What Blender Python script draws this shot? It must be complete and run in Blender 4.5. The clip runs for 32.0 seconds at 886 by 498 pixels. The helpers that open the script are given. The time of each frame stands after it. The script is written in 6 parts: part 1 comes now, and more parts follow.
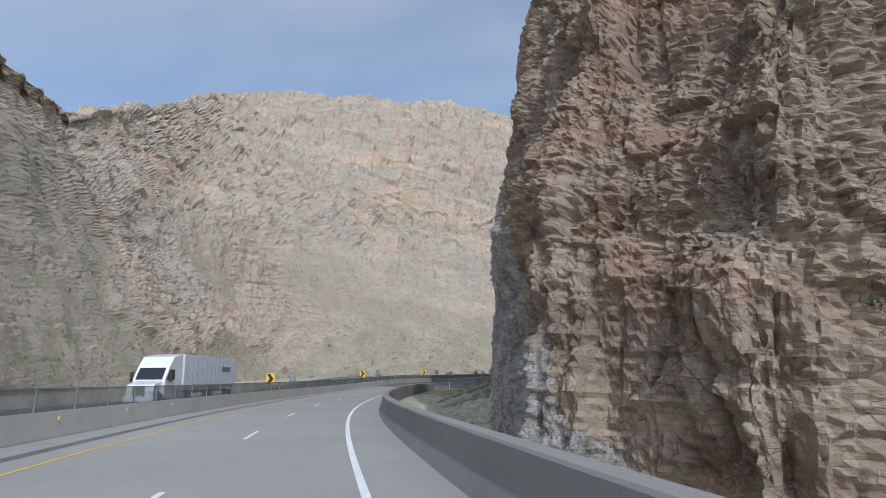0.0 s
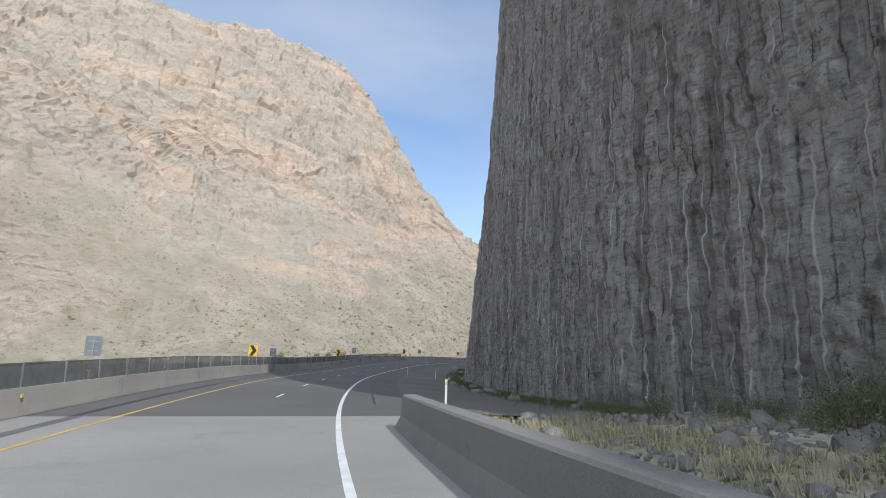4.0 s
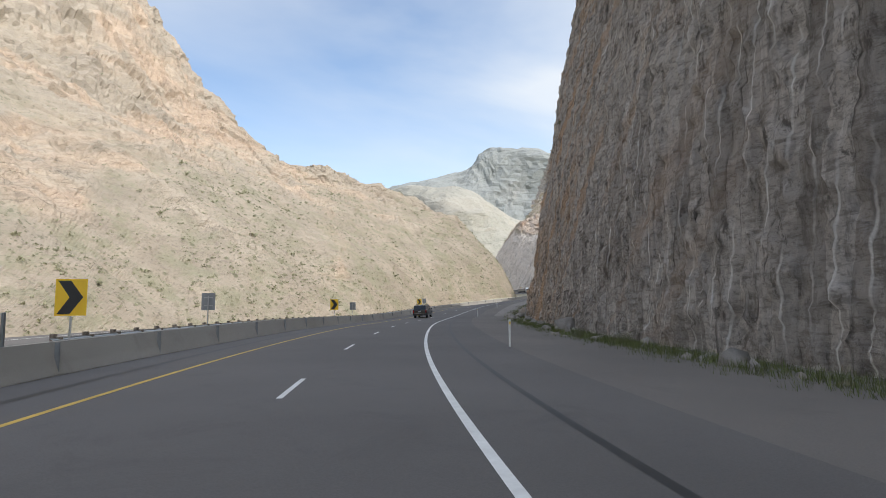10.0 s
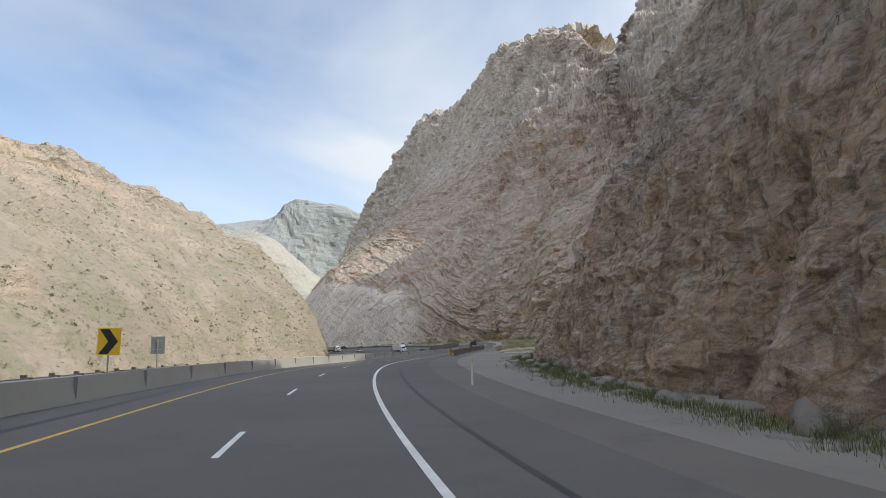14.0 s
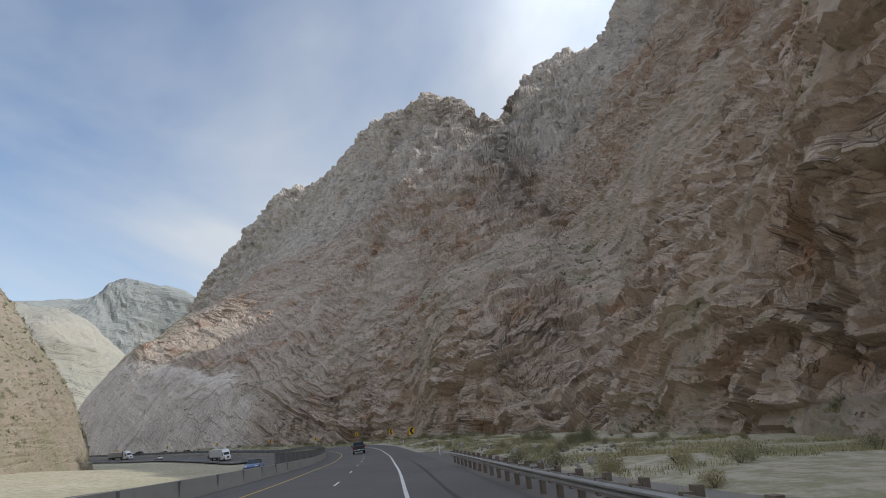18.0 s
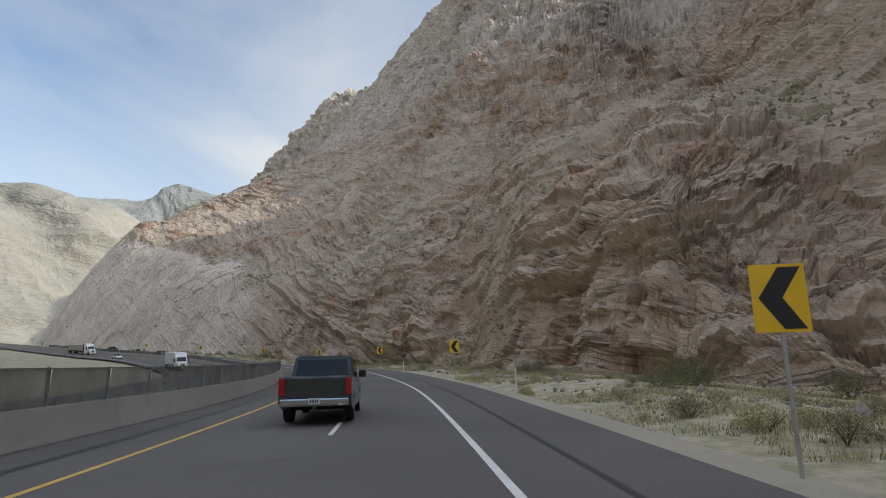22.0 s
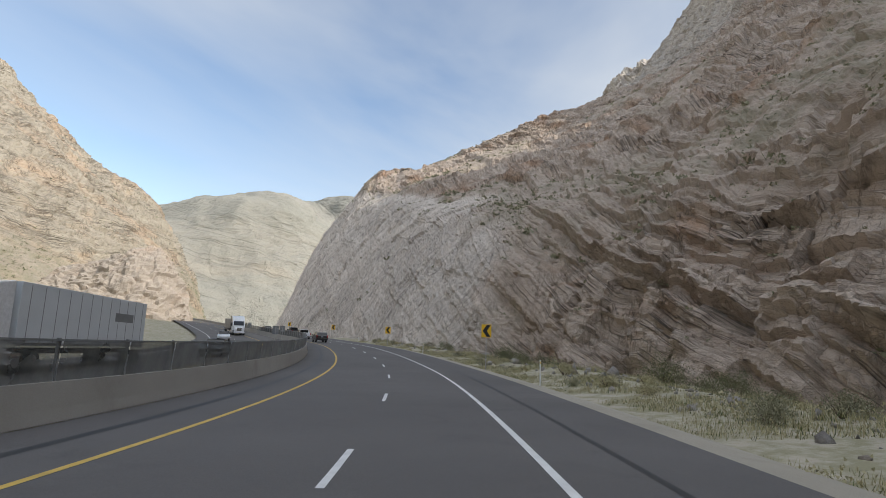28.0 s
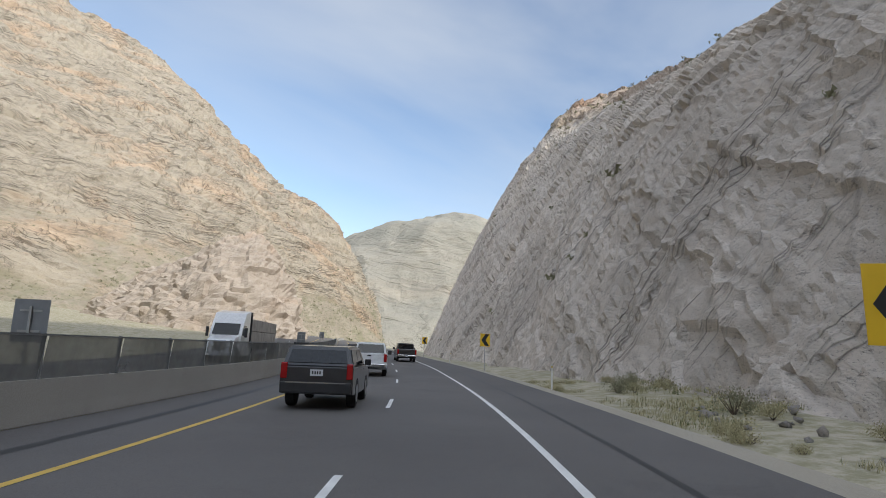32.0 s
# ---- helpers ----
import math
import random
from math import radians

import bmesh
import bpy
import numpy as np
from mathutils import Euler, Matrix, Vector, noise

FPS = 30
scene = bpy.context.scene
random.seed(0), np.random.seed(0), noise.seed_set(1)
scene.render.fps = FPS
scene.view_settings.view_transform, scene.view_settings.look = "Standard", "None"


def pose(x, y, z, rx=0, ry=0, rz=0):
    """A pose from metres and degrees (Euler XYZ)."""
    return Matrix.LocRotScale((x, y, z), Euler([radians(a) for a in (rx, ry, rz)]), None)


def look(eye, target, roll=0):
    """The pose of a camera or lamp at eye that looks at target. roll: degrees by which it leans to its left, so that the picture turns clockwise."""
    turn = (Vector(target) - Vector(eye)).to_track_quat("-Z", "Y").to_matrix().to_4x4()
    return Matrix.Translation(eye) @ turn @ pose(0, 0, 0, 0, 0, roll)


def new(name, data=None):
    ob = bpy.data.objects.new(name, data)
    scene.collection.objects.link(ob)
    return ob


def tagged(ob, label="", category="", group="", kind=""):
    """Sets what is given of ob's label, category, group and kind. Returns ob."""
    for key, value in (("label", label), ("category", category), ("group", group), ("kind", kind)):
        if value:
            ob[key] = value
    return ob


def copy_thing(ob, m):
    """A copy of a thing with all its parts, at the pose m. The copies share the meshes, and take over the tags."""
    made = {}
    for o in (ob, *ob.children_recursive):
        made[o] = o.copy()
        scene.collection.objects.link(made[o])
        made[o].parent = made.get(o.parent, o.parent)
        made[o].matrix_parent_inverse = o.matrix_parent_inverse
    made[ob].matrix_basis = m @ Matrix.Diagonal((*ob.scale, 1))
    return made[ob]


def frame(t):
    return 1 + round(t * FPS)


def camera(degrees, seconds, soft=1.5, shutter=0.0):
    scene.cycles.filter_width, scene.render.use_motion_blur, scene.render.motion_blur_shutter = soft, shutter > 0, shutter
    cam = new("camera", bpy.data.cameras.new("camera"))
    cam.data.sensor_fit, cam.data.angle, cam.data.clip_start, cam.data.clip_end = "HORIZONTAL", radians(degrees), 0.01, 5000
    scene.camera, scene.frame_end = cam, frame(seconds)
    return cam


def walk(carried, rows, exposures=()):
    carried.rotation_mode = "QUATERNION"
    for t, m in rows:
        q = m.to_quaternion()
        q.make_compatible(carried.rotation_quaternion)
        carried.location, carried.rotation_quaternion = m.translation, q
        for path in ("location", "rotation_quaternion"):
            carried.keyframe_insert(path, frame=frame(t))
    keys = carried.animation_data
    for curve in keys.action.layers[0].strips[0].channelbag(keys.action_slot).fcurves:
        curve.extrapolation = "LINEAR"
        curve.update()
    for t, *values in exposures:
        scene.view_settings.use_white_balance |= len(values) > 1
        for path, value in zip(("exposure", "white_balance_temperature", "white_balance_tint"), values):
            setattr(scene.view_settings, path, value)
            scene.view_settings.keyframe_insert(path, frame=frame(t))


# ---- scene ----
cam = camera(74.25, 32.0, soft=0.75)
# seconds, x, y, z, yaw, pitch, roll
PATH = [
    (0.0, 0.00, 0.00, 1.84, -0.00, 12.36, -0.59),
    (0.5, -2.41, 10.55, 1.79, -1.28, 12.92, -0.34),
    (1.0, -4.35, 21.33, 1.73, -2.22, 12.57, 0.52),
    (1.5, -5.81, 32.24, 1.68, -5.18, 10.96, 0.13),
    (2.0, -6.71, 43.10, 1.65, -7.83, 10.03, -0.33),
    (2.5, -7.36, 53.97, 1.68, -9.75, 8.00, 0.58),
    (3.0, -7.50, 64.79, 1.75, -15.12, 9.14, -0.13),
    (3.5, -7.15, 75.61, 1.79, -15.96, 10.21, -0.53),
    (4.0, -6.34, 86.39, 1.81, -19.25, 10.54, -1.66),
    (4.5, -5.14, 97.12, 1.81, -23.52, 10.31, -3.25),
    (5.0, -3.60, 107.80, 1.80, -27.27, 9.67, -5.00),
    (5.5, -1.75, 118.40, 1.77, -29.00, 8.79, -6.59),
    (6.0, 0.40, 128.90, 1.72, -27.22, 7.85, -7.72),
    (6.5, 2.84, 139.18, 1.64, -25.54, 6.47, -7.46),
    (7.0, 5.51, 149.29, 1.59, -25.91, 6.12, -5.69),
    (7.5, 8.43, 159.39, 1.60, -25.01, 5.97, -4.51),
    (8.0, 11.88, 169.47, 1.74, -23.04, 5.14, -3.75),
    (8.5, 15.81, 179.47, 1.96, -25.36, 4.11, -3.35),
    (9.0, 20.20, 189.32, 2.15, -27.90, 2.28, -3.51),
    (9.5, 25.04, 198.95, 2.28, -35.51, 4.42, -5.38),
    (10.0, 30.25, 208.34, 2.36, -38.91, 4.82, -6.26),
    (10.5, 35.76, 217.49, 2.40, -41.98, 4.37, -5.65),
    (11.0, 41.65, 226.39, 2.41, -43.73, 3.87, -4.89),
    (11.5, 47.99, 235.02, 2.33, -46.91, 3.57, -5.20),
    (12.0, 54.61, 243.48, 2.19, -49.66, 3.94, -5.28),
    (12.5, 61.41, 251.85, 2.00, -51.97, 4.17, -4.92),
    (13.0, 68.59, 260.07, 1.74, -54.07, 4.97, -4.91),
    (13.5, 76.04, 268.19, 1.48, -56.53, 7.67, -3.98),
    (14.0, 83.77, 276.08, 1.41, -58.92, 9.16, -3.24),
    (14.5, 91.85, 283.65, 1.51, -61.22, 9.77, -2.76),
    (15.0, 100.34, 290.85, 1.67, -63.44, 9.81, -2.57),
    (15.5, 109.29, 297.64, 1.75, -65.56, 9.59, -2.70),
    (16.0, 118.71, 304.00, 1.70, -67.58, 9.43, -3.15),
    (16.5, 128.47, 309.91, 1.57, -69.38, 9.63, -3.93),
    (17.0, 138.41, 315.50, 1.45, -71.43, 11.33, -4.38),
    (17.5, 148.46, 320.56, 1.41, -73.38, 16.83, -4.04),
    (18.0, 158.51, 325.29, 1.36, -74.12, 17.85, -3.41),
    (18.5, 168.53, 329.86, 1.29, -76.46, 17.90, -3.00),
    (19.0, 178.48, 333.96, 1.25, -78.21, 17.50, -2.72),
    (19.5, 188.49, 338.07, 1.27, -77.87, 16.79, -1.96),
    (20.0, 198.71, 342.35, 1.27, -73.75, 14.90, -0.18),
    (20.5, 209.06, 346.70, 1.26, -71.25, 12.97, 0.81),
    (21.0, 219.37, 351.17, 1.23, -70.22, 11.70, 1.61),
    (21.5, 229.49, 355.61, 1.21, -69.85, 11.71, 2.30),
    (22.0, 239.38, 360.08, 1.29, -69.21, 11.57, 2.89),
    (22.5, 249.15, 364.52, 1.40, -67.91, 11.39, 3.70),
    (23.0, 258.84, 369.18, 1.50, -66.30, 11.42, 4.49),
    (23.5, 268.40, 374.20, 1.60, -64.69, 11.68, 5.23),
    (24.0, 277.83, 379.36, 1.71, -63.15, 11.71, 5.91),
    (24.5, 287.11, 384.90, 1.80, -60.44, 11.61, 6.61),
    (25.0, 296.09, 390.88, 1.90, -55.97, 11.63, 7.50),
    (25.5, 304.77, 397.11, 1.98, -52.58, 11.45, 7.99),
    (26.0, 313.27, 403.47, 2.06, -50.15, 11.19, 8.03),
    (26.5, 321.47, 410.38, 2.05, -48.13, 10.96, 7.89),
    (27.0, 329.41, 417.59, 1.87, -45.92, 10.69, 7.74),
    (27.5, 337.14, 425.01, 1.60, -43.59, 10.45, 7.64),
    (28.0, 344.67, 432.64, 1.36, -41.20, 10.29, 7.62),
    (28.5, 352.00, 440.53, 1.30, -38.81, 10.27, 7.71),
    (29.0, 359.04, 448.74, 1.46, -36.48, 10.43, 7.87),
    (29.5, 365.71, 457.37, 1.69, -34.36, 10.76, 7.91),
    (30.0, 371.97, 466.27, 1.90, -32.05, 10.72, 7.90),
    (30.5, 377.91, 475.39, 2.15, -29.21, 10.48, 7.97),
    (31.0, 383.57, 484.86, 2.41, -26.66, 10.25, 7.85),
    (31.5, 388.82, 494.75, 2.61, -24.33, 9.93, 7.70),
    (32.0, 393.95, 504.67, 2.83, -22.12, 10.16, 7.99),
]


def eye_pose(x, y, z, yaw, pitch, roll):
    m = pose(0, 0, 0, 0, 0, yaw) @ pose(0, 0, 0, 90 + pitch, 0, 0) @ pose(0, 0, 0, 0, 0, roll)
    return Matrix.Translation((x, y, z)) @ m


walk(cam, [(t, eye_pose(*r)) for t, *r in PATH], [(0.0, 0.02, 5900, 10), (2.0, 0.16, 5980, 10), (4.0, 0.40, 6150, 10), (6.0, 0.54, 6350, 10), (13.0, 0.64, 6800, 10), (18.0, 0.22, 6650, 10), (24.0, 0.46, 7050, 10), (28.0, 0.46, 6950, 10), (32.0, 0.47, 6800, 10)])

# ---------------------------------------------------------------- light
SUN_AZ, SUN_EL = 161.0, 42.0          # degrees clockwise from +y, degrees up
world = bpy.data.worlds.new("sky")
scene.world = world
world.use_nodes = True
wt = world.node_tree
wt.nodes.clear()


def wnode(kind, **kw):
    n = wt.nodes.new(kind)
    for key, value in kw.items():
        n.inputs[key].default_value = value
    return n


sky = wt.nodes.new("ShaderNodeTexSky")
sky.sky_type, sky.sun_disc = "NISHITA", False
sky.sun_elevation, sky.sun_rotation = radians(SUN_EL), radians(SUN_AZ)
sky.air_density, sky.dust_density, sky.ozone_density = 1.0, 0.5, 1.5
wco = wt.nodes.new("ShaderNodeTexCoord")
wsep = wt.nodes.new("ShaderNodeSeparateXYZ")
wt.links.new(wco.outputs["Generated"], wsep.inputs[0])
wup = wnode("ShaderNodeMath")
wup.operation = "ADD"
wup.inputs[1].default_value = 0.22
wt.links.new(wsep.outputs["Z"], wup.inputs[0])
wdiv = wt.nodes.new("ShaderNodeVectorMath")
wdiv.operation = "DIVIDE"
wcmb = wt.nodes.new("ShaderNodeCombineXYZ")
for k in range(3):
    wt.links.new(wup.outputs[0], wcmb.inputs[k])
wt.links.new(wco.outputs["Generated"], wdiv.inputs[0])
wt.links.new(wcmb.outputs[0], wdiv.inputs[1])
wmap = wt.nodes.new("ShaderNodeMapping")
wmap.inputs["Rotation"].default_value = (0, 0, radians(-35))
wmap.inputs["Scale"].default_value = (0.8, 1.25, 1.0)
wt.links.new(wdiv.outputs[0], wmap.inputs[0])
wn = wnode("ShaderNodeTexNoise", Scale=1.0, Detail=6.0, Roughness=0.48, Distortion=0.35)
wt.links.new(wmap.outputs[0], wn.inputs["Vector"])
wr = wt.nodes.new("ShaderNodeValToRGB")
wr.color_ramp.elements[0].position, wr.color_ramp.elements[0].color = 0.35, (0, 0, 0, 1)
wr.color_ramp.elements[1].position, wr.color_ramp.elements[1].color = 0.66, (1, 1, 1, 1)
wt.links.new(wn.outputs["Fac"], wr.inputs[0])
wmul = wnode("ShaderNodeMath")
wmul.operation = "MULTIPLY"
wmul.inputs[1].default_value = 0.82
wt.links.new(wr.outputs[0], wmul.inputs[0])
wmix = wt.nodes.new("ShaderNodeMix")
wmix.data_type = "RGBA"
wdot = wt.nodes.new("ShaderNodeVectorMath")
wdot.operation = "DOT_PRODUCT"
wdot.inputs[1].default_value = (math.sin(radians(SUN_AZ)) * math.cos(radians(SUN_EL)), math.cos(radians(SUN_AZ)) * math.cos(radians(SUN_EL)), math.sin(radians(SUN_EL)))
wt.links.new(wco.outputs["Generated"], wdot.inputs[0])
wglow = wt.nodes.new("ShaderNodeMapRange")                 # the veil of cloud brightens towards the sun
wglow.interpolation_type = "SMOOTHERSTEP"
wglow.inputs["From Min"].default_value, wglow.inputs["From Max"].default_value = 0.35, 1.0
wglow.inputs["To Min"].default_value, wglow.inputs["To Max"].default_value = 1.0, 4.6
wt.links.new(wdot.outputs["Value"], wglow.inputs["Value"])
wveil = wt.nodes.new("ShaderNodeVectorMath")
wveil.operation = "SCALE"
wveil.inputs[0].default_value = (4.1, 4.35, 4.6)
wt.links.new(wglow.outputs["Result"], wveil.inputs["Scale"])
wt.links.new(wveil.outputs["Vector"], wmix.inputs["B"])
wthin = wt.nodes.new("ShaderNodeMapRange")                 # and thins out on the far side of the sky
wthin.inputs["From Min"].default_value, wthin.inputs["From Max"].default_value = -0.45, 0.0
wthin.inputs["To Min"].default_value, wthin.inputs["To Max"].default_value = 0.3, 1.0
wt.links.new(wdot.outputs["Value"], wthin.inputs["Value"])
wfac = wnode("ShaderNodeMath")
wfac.operation = "MULTIPLY"
wt.links.new(wmul.outputs[0], wfac.inputs[0])
wt.links.new(wthin.outputs["Result"], wfac.inputs[1])
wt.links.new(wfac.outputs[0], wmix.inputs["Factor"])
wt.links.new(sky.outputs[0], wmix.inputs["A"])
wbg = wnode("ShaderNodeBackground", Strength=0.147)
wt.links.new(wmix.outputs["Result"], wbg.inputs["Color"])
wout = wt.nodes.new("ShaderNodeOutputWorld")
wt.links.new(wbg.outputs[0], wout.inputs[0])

sun = new("sun", bpy.data.lights.new("sun", "SUN"))
sun.data.energy, sun.data.angle, sun.data.color = 2.0, radians(0.6), (1.0, 0.97, 0.91)
_az, _el = radians(SUN_AZ), radians(SUN_EL)
SUN_DIR = Vector((math.sin(_az) * math.cos(_el), math.cos(_az) * math.cos(_el), math.sin(_el)))
sun.matrix_world = look(SUN_DIR * 900, (0, 0, 0))

# ---------------------------------------------------------------- materials


class Mat:
    """A small builder for node materials."""

    def __init__(self, name, rough=0.85, metal=0.0):
        self.m = bpy.data.materials.new(name)
        self.m.use_nodes = True
        self.t = self.m.node_tree
        self.b = self.t.nodes["Principled BSDF"]
        self.b.inputs["Roughness"].default_value = rough
        self.b.inputs["Metallic"].default_value = metal
        geo = self.t.nodes.new("ShaderNodeNewGeometry")
        self.pos, self.nor, self.isl = geo.outputs["Position"], geo.outputs["Normal"], geo.outputs["Random Per Island"]
        self.rnd = self.t.nodes.new("ShaderNodeObjectInfo").outputs["Random"]

    def link(self, a, b):
        self.t.links.new(a, b)

    def noise(self, scale=1.0, stretch=(1, 1, 1), detail=6.0, rough=0.6, warp=0.0, turn=(0, 0, 0), vec=None):
        mp = self.t.nodes.new("ShaderNodeMapping")
        mp.inputs["Rotation"].default_value = [radians(a) for a in turn]
        mp.inputs["Scale"].default_value = stretch
        self.link(vec or self.pos, mp.inputs[0])
        n = self.t.nodes.new("ShaderNodeTexNoise")
        n.inputs["Scale"].default_value, n.inputs["Detail"].default_value = scale, detail
        n.inputs["Roughness"].default_value, n.inputs["Distortion"].default_value = rough, warp
        self.link(mp.outputs[0], n.inputs["Vector"])
        return n.outputs["Fac"]

    def voronoi(self, scale=1.0, stretch=(1, 1, 1), turn=(0, 0, 0), out="Distance", feature="F1", vec=None):
        mp = self.t.nodes.new("ShaderNodeMapping")
        mp.inputs["Rotation"].default_value = [radians(a) for a in turn]
        mp.inputs["Scale"].default_value = stretch
        self.link(vec or self.pos, mp.inputs[0])
        n = self.t.nodes.new("ShaderNodeTexVoronoi")
        n.feature = feature
        n.inputs["Scale"].default_value = scale
        self.link(mp.outputs[0], n.inputs["Vector"])
        return n.outputs[out]

    def fractures(self, scale, stretch, turn, warp=0.35):
        """Distance to the joints of a warped network of blocks."""
        n = self.t.nodes.new("ShaderNodeTexNoise")
        n.inputs["Scale"].default_value, n.inputs["Detail"].default_value = scale * 1.3, 4
        self.link(self.pos, n.inputs["Vector"])
        off = self.t.nodes.new("ShaderNodeVectorMath")
        off.operation = "MULTIPLY_ADD"
        off.inputs[1].default_value = (2 * warp / scale,) * 3
        self.link(n.outputs["Color"], off.inputs[0])
        self.link(self.pos, off.inputs[2])
        return self.voronoi(scale, stretch, turn, "Distance", "DISTANCE_TO_EDGE", off.outputs[0])

    def ramp(self, fac, *stops):
        r = self.t.nodes.new("ShaderNodeValToRGB")
        els = r.color_ramp.elements
        while len(els) < len(stops):
            els.new(0.5)
        for e, (p, c) in zip(els, stops):
            e.position = p
            e.color = (c, c, c, 1) if not isinstance(c, tuple) else (*c, 1)
        self.link(fac, r.inputs[0])
        return r.outputs[0]

    def mix(self, fac, a, b, kind="MIX"):
        n = self.t.nodes.new("ShaderNodeMix")
        n.data_type, n.blend_type = "RGBA", kind
        for value, key in ((fac, "Factor"), (a, "A"), (b, "B")):
            if isinstance(value, (int, float)):
                n.inputs[key].default_value = value
            elif isinstance(value, tuple):
                n.inputs[key].default_value = (*value, 1)
            else:
                self.link(value, n.inputs[key])
        return n.outputs["Result"]

    def math(self, op, a, b=0.0):
        n = self.t.nodes.new("ShaderNodeMath")
        n.operation = op
        for k, value in enumerate((a, b)):
            if isinstance(value, (int, float)):
                n.inputs[k].default_value = value
            else:
                self.link(value, n.inputs[k])
        return n.outputs[0]

    def axis(self, which, vec=None):
        n = self.t.nodes.new("ShaderNodeSeparateXYZ")
        self.link(vec or self.pos, n.inputs[0])
        return n.outputs[which]

    def bump(self, height, strength=0.5, distance=0.1, after=None):
        n = self.t.nodes.new("ShaderNodeBump")
        n.inputs["Strength"].default_value, n.inputs["Distance"].default_value = strength, distance
        self.link(height, n.inputs["Height"])
        if after is not None:
            self.link(after, n.inputs["Normal"])
        return n.outputs[0]

    def done(self, colour=None, normal=None, rough=None):
        for value, key in ((colour, "Base Color"), (normal, "Normal"), (rough, "Roughness")):
            if value is None:
                continue
            if isinstance(value, tuple):
                self.b.inputs[key].default_value = (*value, 1)
            else:
                self.link(value, self.b.inputs[key])
        return self.m


def rock(name, light, mid, dark, rust, size=1.0, bed=(0, 0, 0), beds=6.0, scrub=0.0, rusty=0.45, drill=False, cap=None, slab=None, joints=1.0, lines=1.0, broken_up=0.0, relief=1.0, layered=True, wide=1.0):
    """Weathered limestone and sandstone: bedding, blotches, rusty patches, cracks; size: metres of the main blotches / 10.
    The attributes "loose" (scree), "slab" (smooth beds), "run" and "rise" (metres along and up a cut) come with the mesh."""
    m = Mat(name, 0.92)
    m.b.inputs["Specular IOR Level"].default_value = 0.2

    def attribute(which):
        n = m.t.nodes.new("ShaderNodeAttribute")
        n.attribute_name = which
        return n.outputs["Fac"]

    big = m.noise(0.018 / size, (1, 1, 1.6), 5, 0.62, 0.8)
    across = m.pos
    if layered:
        join = m.t.nodes.new("ShaderNodeCombineXYZ")
        m.link(m.axis("X"), join.inputs[0])
        m.link(m.axis("Y"), join.inputs[1])
        m.link(attribute("layer"), join.inputs[2])
        across = join.outputs[0]
    band = m.noise(0.05 / size, (0.25, 0.25, beds), 7, 0.66, 0.5, (0, 0, 0), across)
    fine = m.noise(0.42 / size, (1, 1, 2.2), 9, 0.72, 0.3, bed)
    grain = m.noise(3.0 / size, (1, 1, 1.5), 6, 0.72, 0.0, bed)
    streak = m.noise(0.22 / size, (1, 1, 0.12), 6, 0.68, 0.4)
    col = m.mix(m.ramp(band, (0.38, 0.0), (0.60, 1.0)), mid, light)
    rustm = m.ramp(big, (1 - rusty - 0.05, 0.0), (1 - rusty + 0.07, 0.9))
    col = m.mix(rustm, col, m.mix(m.ramp(band, (0.4, 0.0), (0.6, 1.0)), rust, tuple(min(1, c * 1.22) for c in rust)))
    if cap:
        high = m.math("ADD", m.math("MULTIPLY", m.axis("Z"), 0.002), m.math("MULTIPLY", m.noise(0.02, (1, 1, 1), 4), 0.16))
        pale = m.mix(m.ramp(m.noise(0.05, (1, 1, 0.5), 6, 0.65), (0.4, 0.0), (0.6, 1.0)), cap, tuple(c * 1.25 for c in cap))
        col = m.mix(m.ramp(high, (0.42, 0.0), (0.50, 0.75)), col, pale)
    if slab:
        col = m.mix(m.math("MULTIPLY", attribute("slab"), 0.9), col, m.mix(m.ramp(m.noise(0.06, (1, 1, 1), 7, 0.7), (0.35, 0.0), (0.65, 1.0)), tuple(c * 0.82 for c in slab), tuple(c * 1.1 for c in slab)))
    if drill:
        # a rusty bed that climbs along the cut, and the brown lower beds further on
        run, rise = attribute("run"), attribute("rise")
        wob = m.math("MULTIPLY", m.noise(0.14, (1, 1, 1), 5, 0.6), 5.0)
        lay = m.math("ADD", m.math("SUBTRACT", rise, m.math("MULTIPLY", m.math("SUBTRACT", run, 186.0), 0.40)), wob)
        strip_m = m.math("MULTIPLY", m.ramp(m.math("MULTIPLY", lay, 0.05), (0.09, 0.0), (0.12, 0.9), (0.31, 0.9), (0.36, 0.0)),
                         m.ramp(m.math("MULTIPLY", run, 0.0025), (0.62, 1.0), (0.66, 0.0)))
        low = m.math("MULTIPLY", m.ramp(m.math("MULTIPLY", m.math("ADD", rise, wob), 0.02), (0.23, 0.9), (0.265, 0.0)),
                     m.ramp(m.math("MULTIPLY", run, 0.0025), (0.655, 0.0), (0.70, 1.0)))
        col = m.mix(m.math("MAXIMUM", strip_m, low), col, m.mix(m.ramp(fine, (0.35, 0.0), (0.6, 1.0)), (0.53, 0.385, 0.27), (0.72, 0.56, 0.42)))
    col = m.mix(m.ramp(streak, (0.28, 0.55), (0.43, 0.0)), col, dark)
    col = m.mix(m.ramp(streak, (0.55, 0.0), (0.70, 0.35)), col, tuple(min(1, c * 1.2) for c in light))
    firm = m.math("SUBTRACT", 1.0, m.math("MULTIPLY", attribute("slab"), 0.9)) if slab else 1.0
    if scrub:
        loose = attribute("loose")
        firm = m.math("MULTIPLY", firm, m.math("SUBTRACT", 1.0, m.math("MULTIPLY", loose, 0.85)))
    # dark bedding ledges and upright cracks, broken up in patches: stains plus painted overhang shade
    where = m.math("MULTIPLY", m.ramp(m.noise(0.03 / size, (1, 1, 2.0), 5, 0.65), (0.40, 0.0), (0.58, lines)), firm)
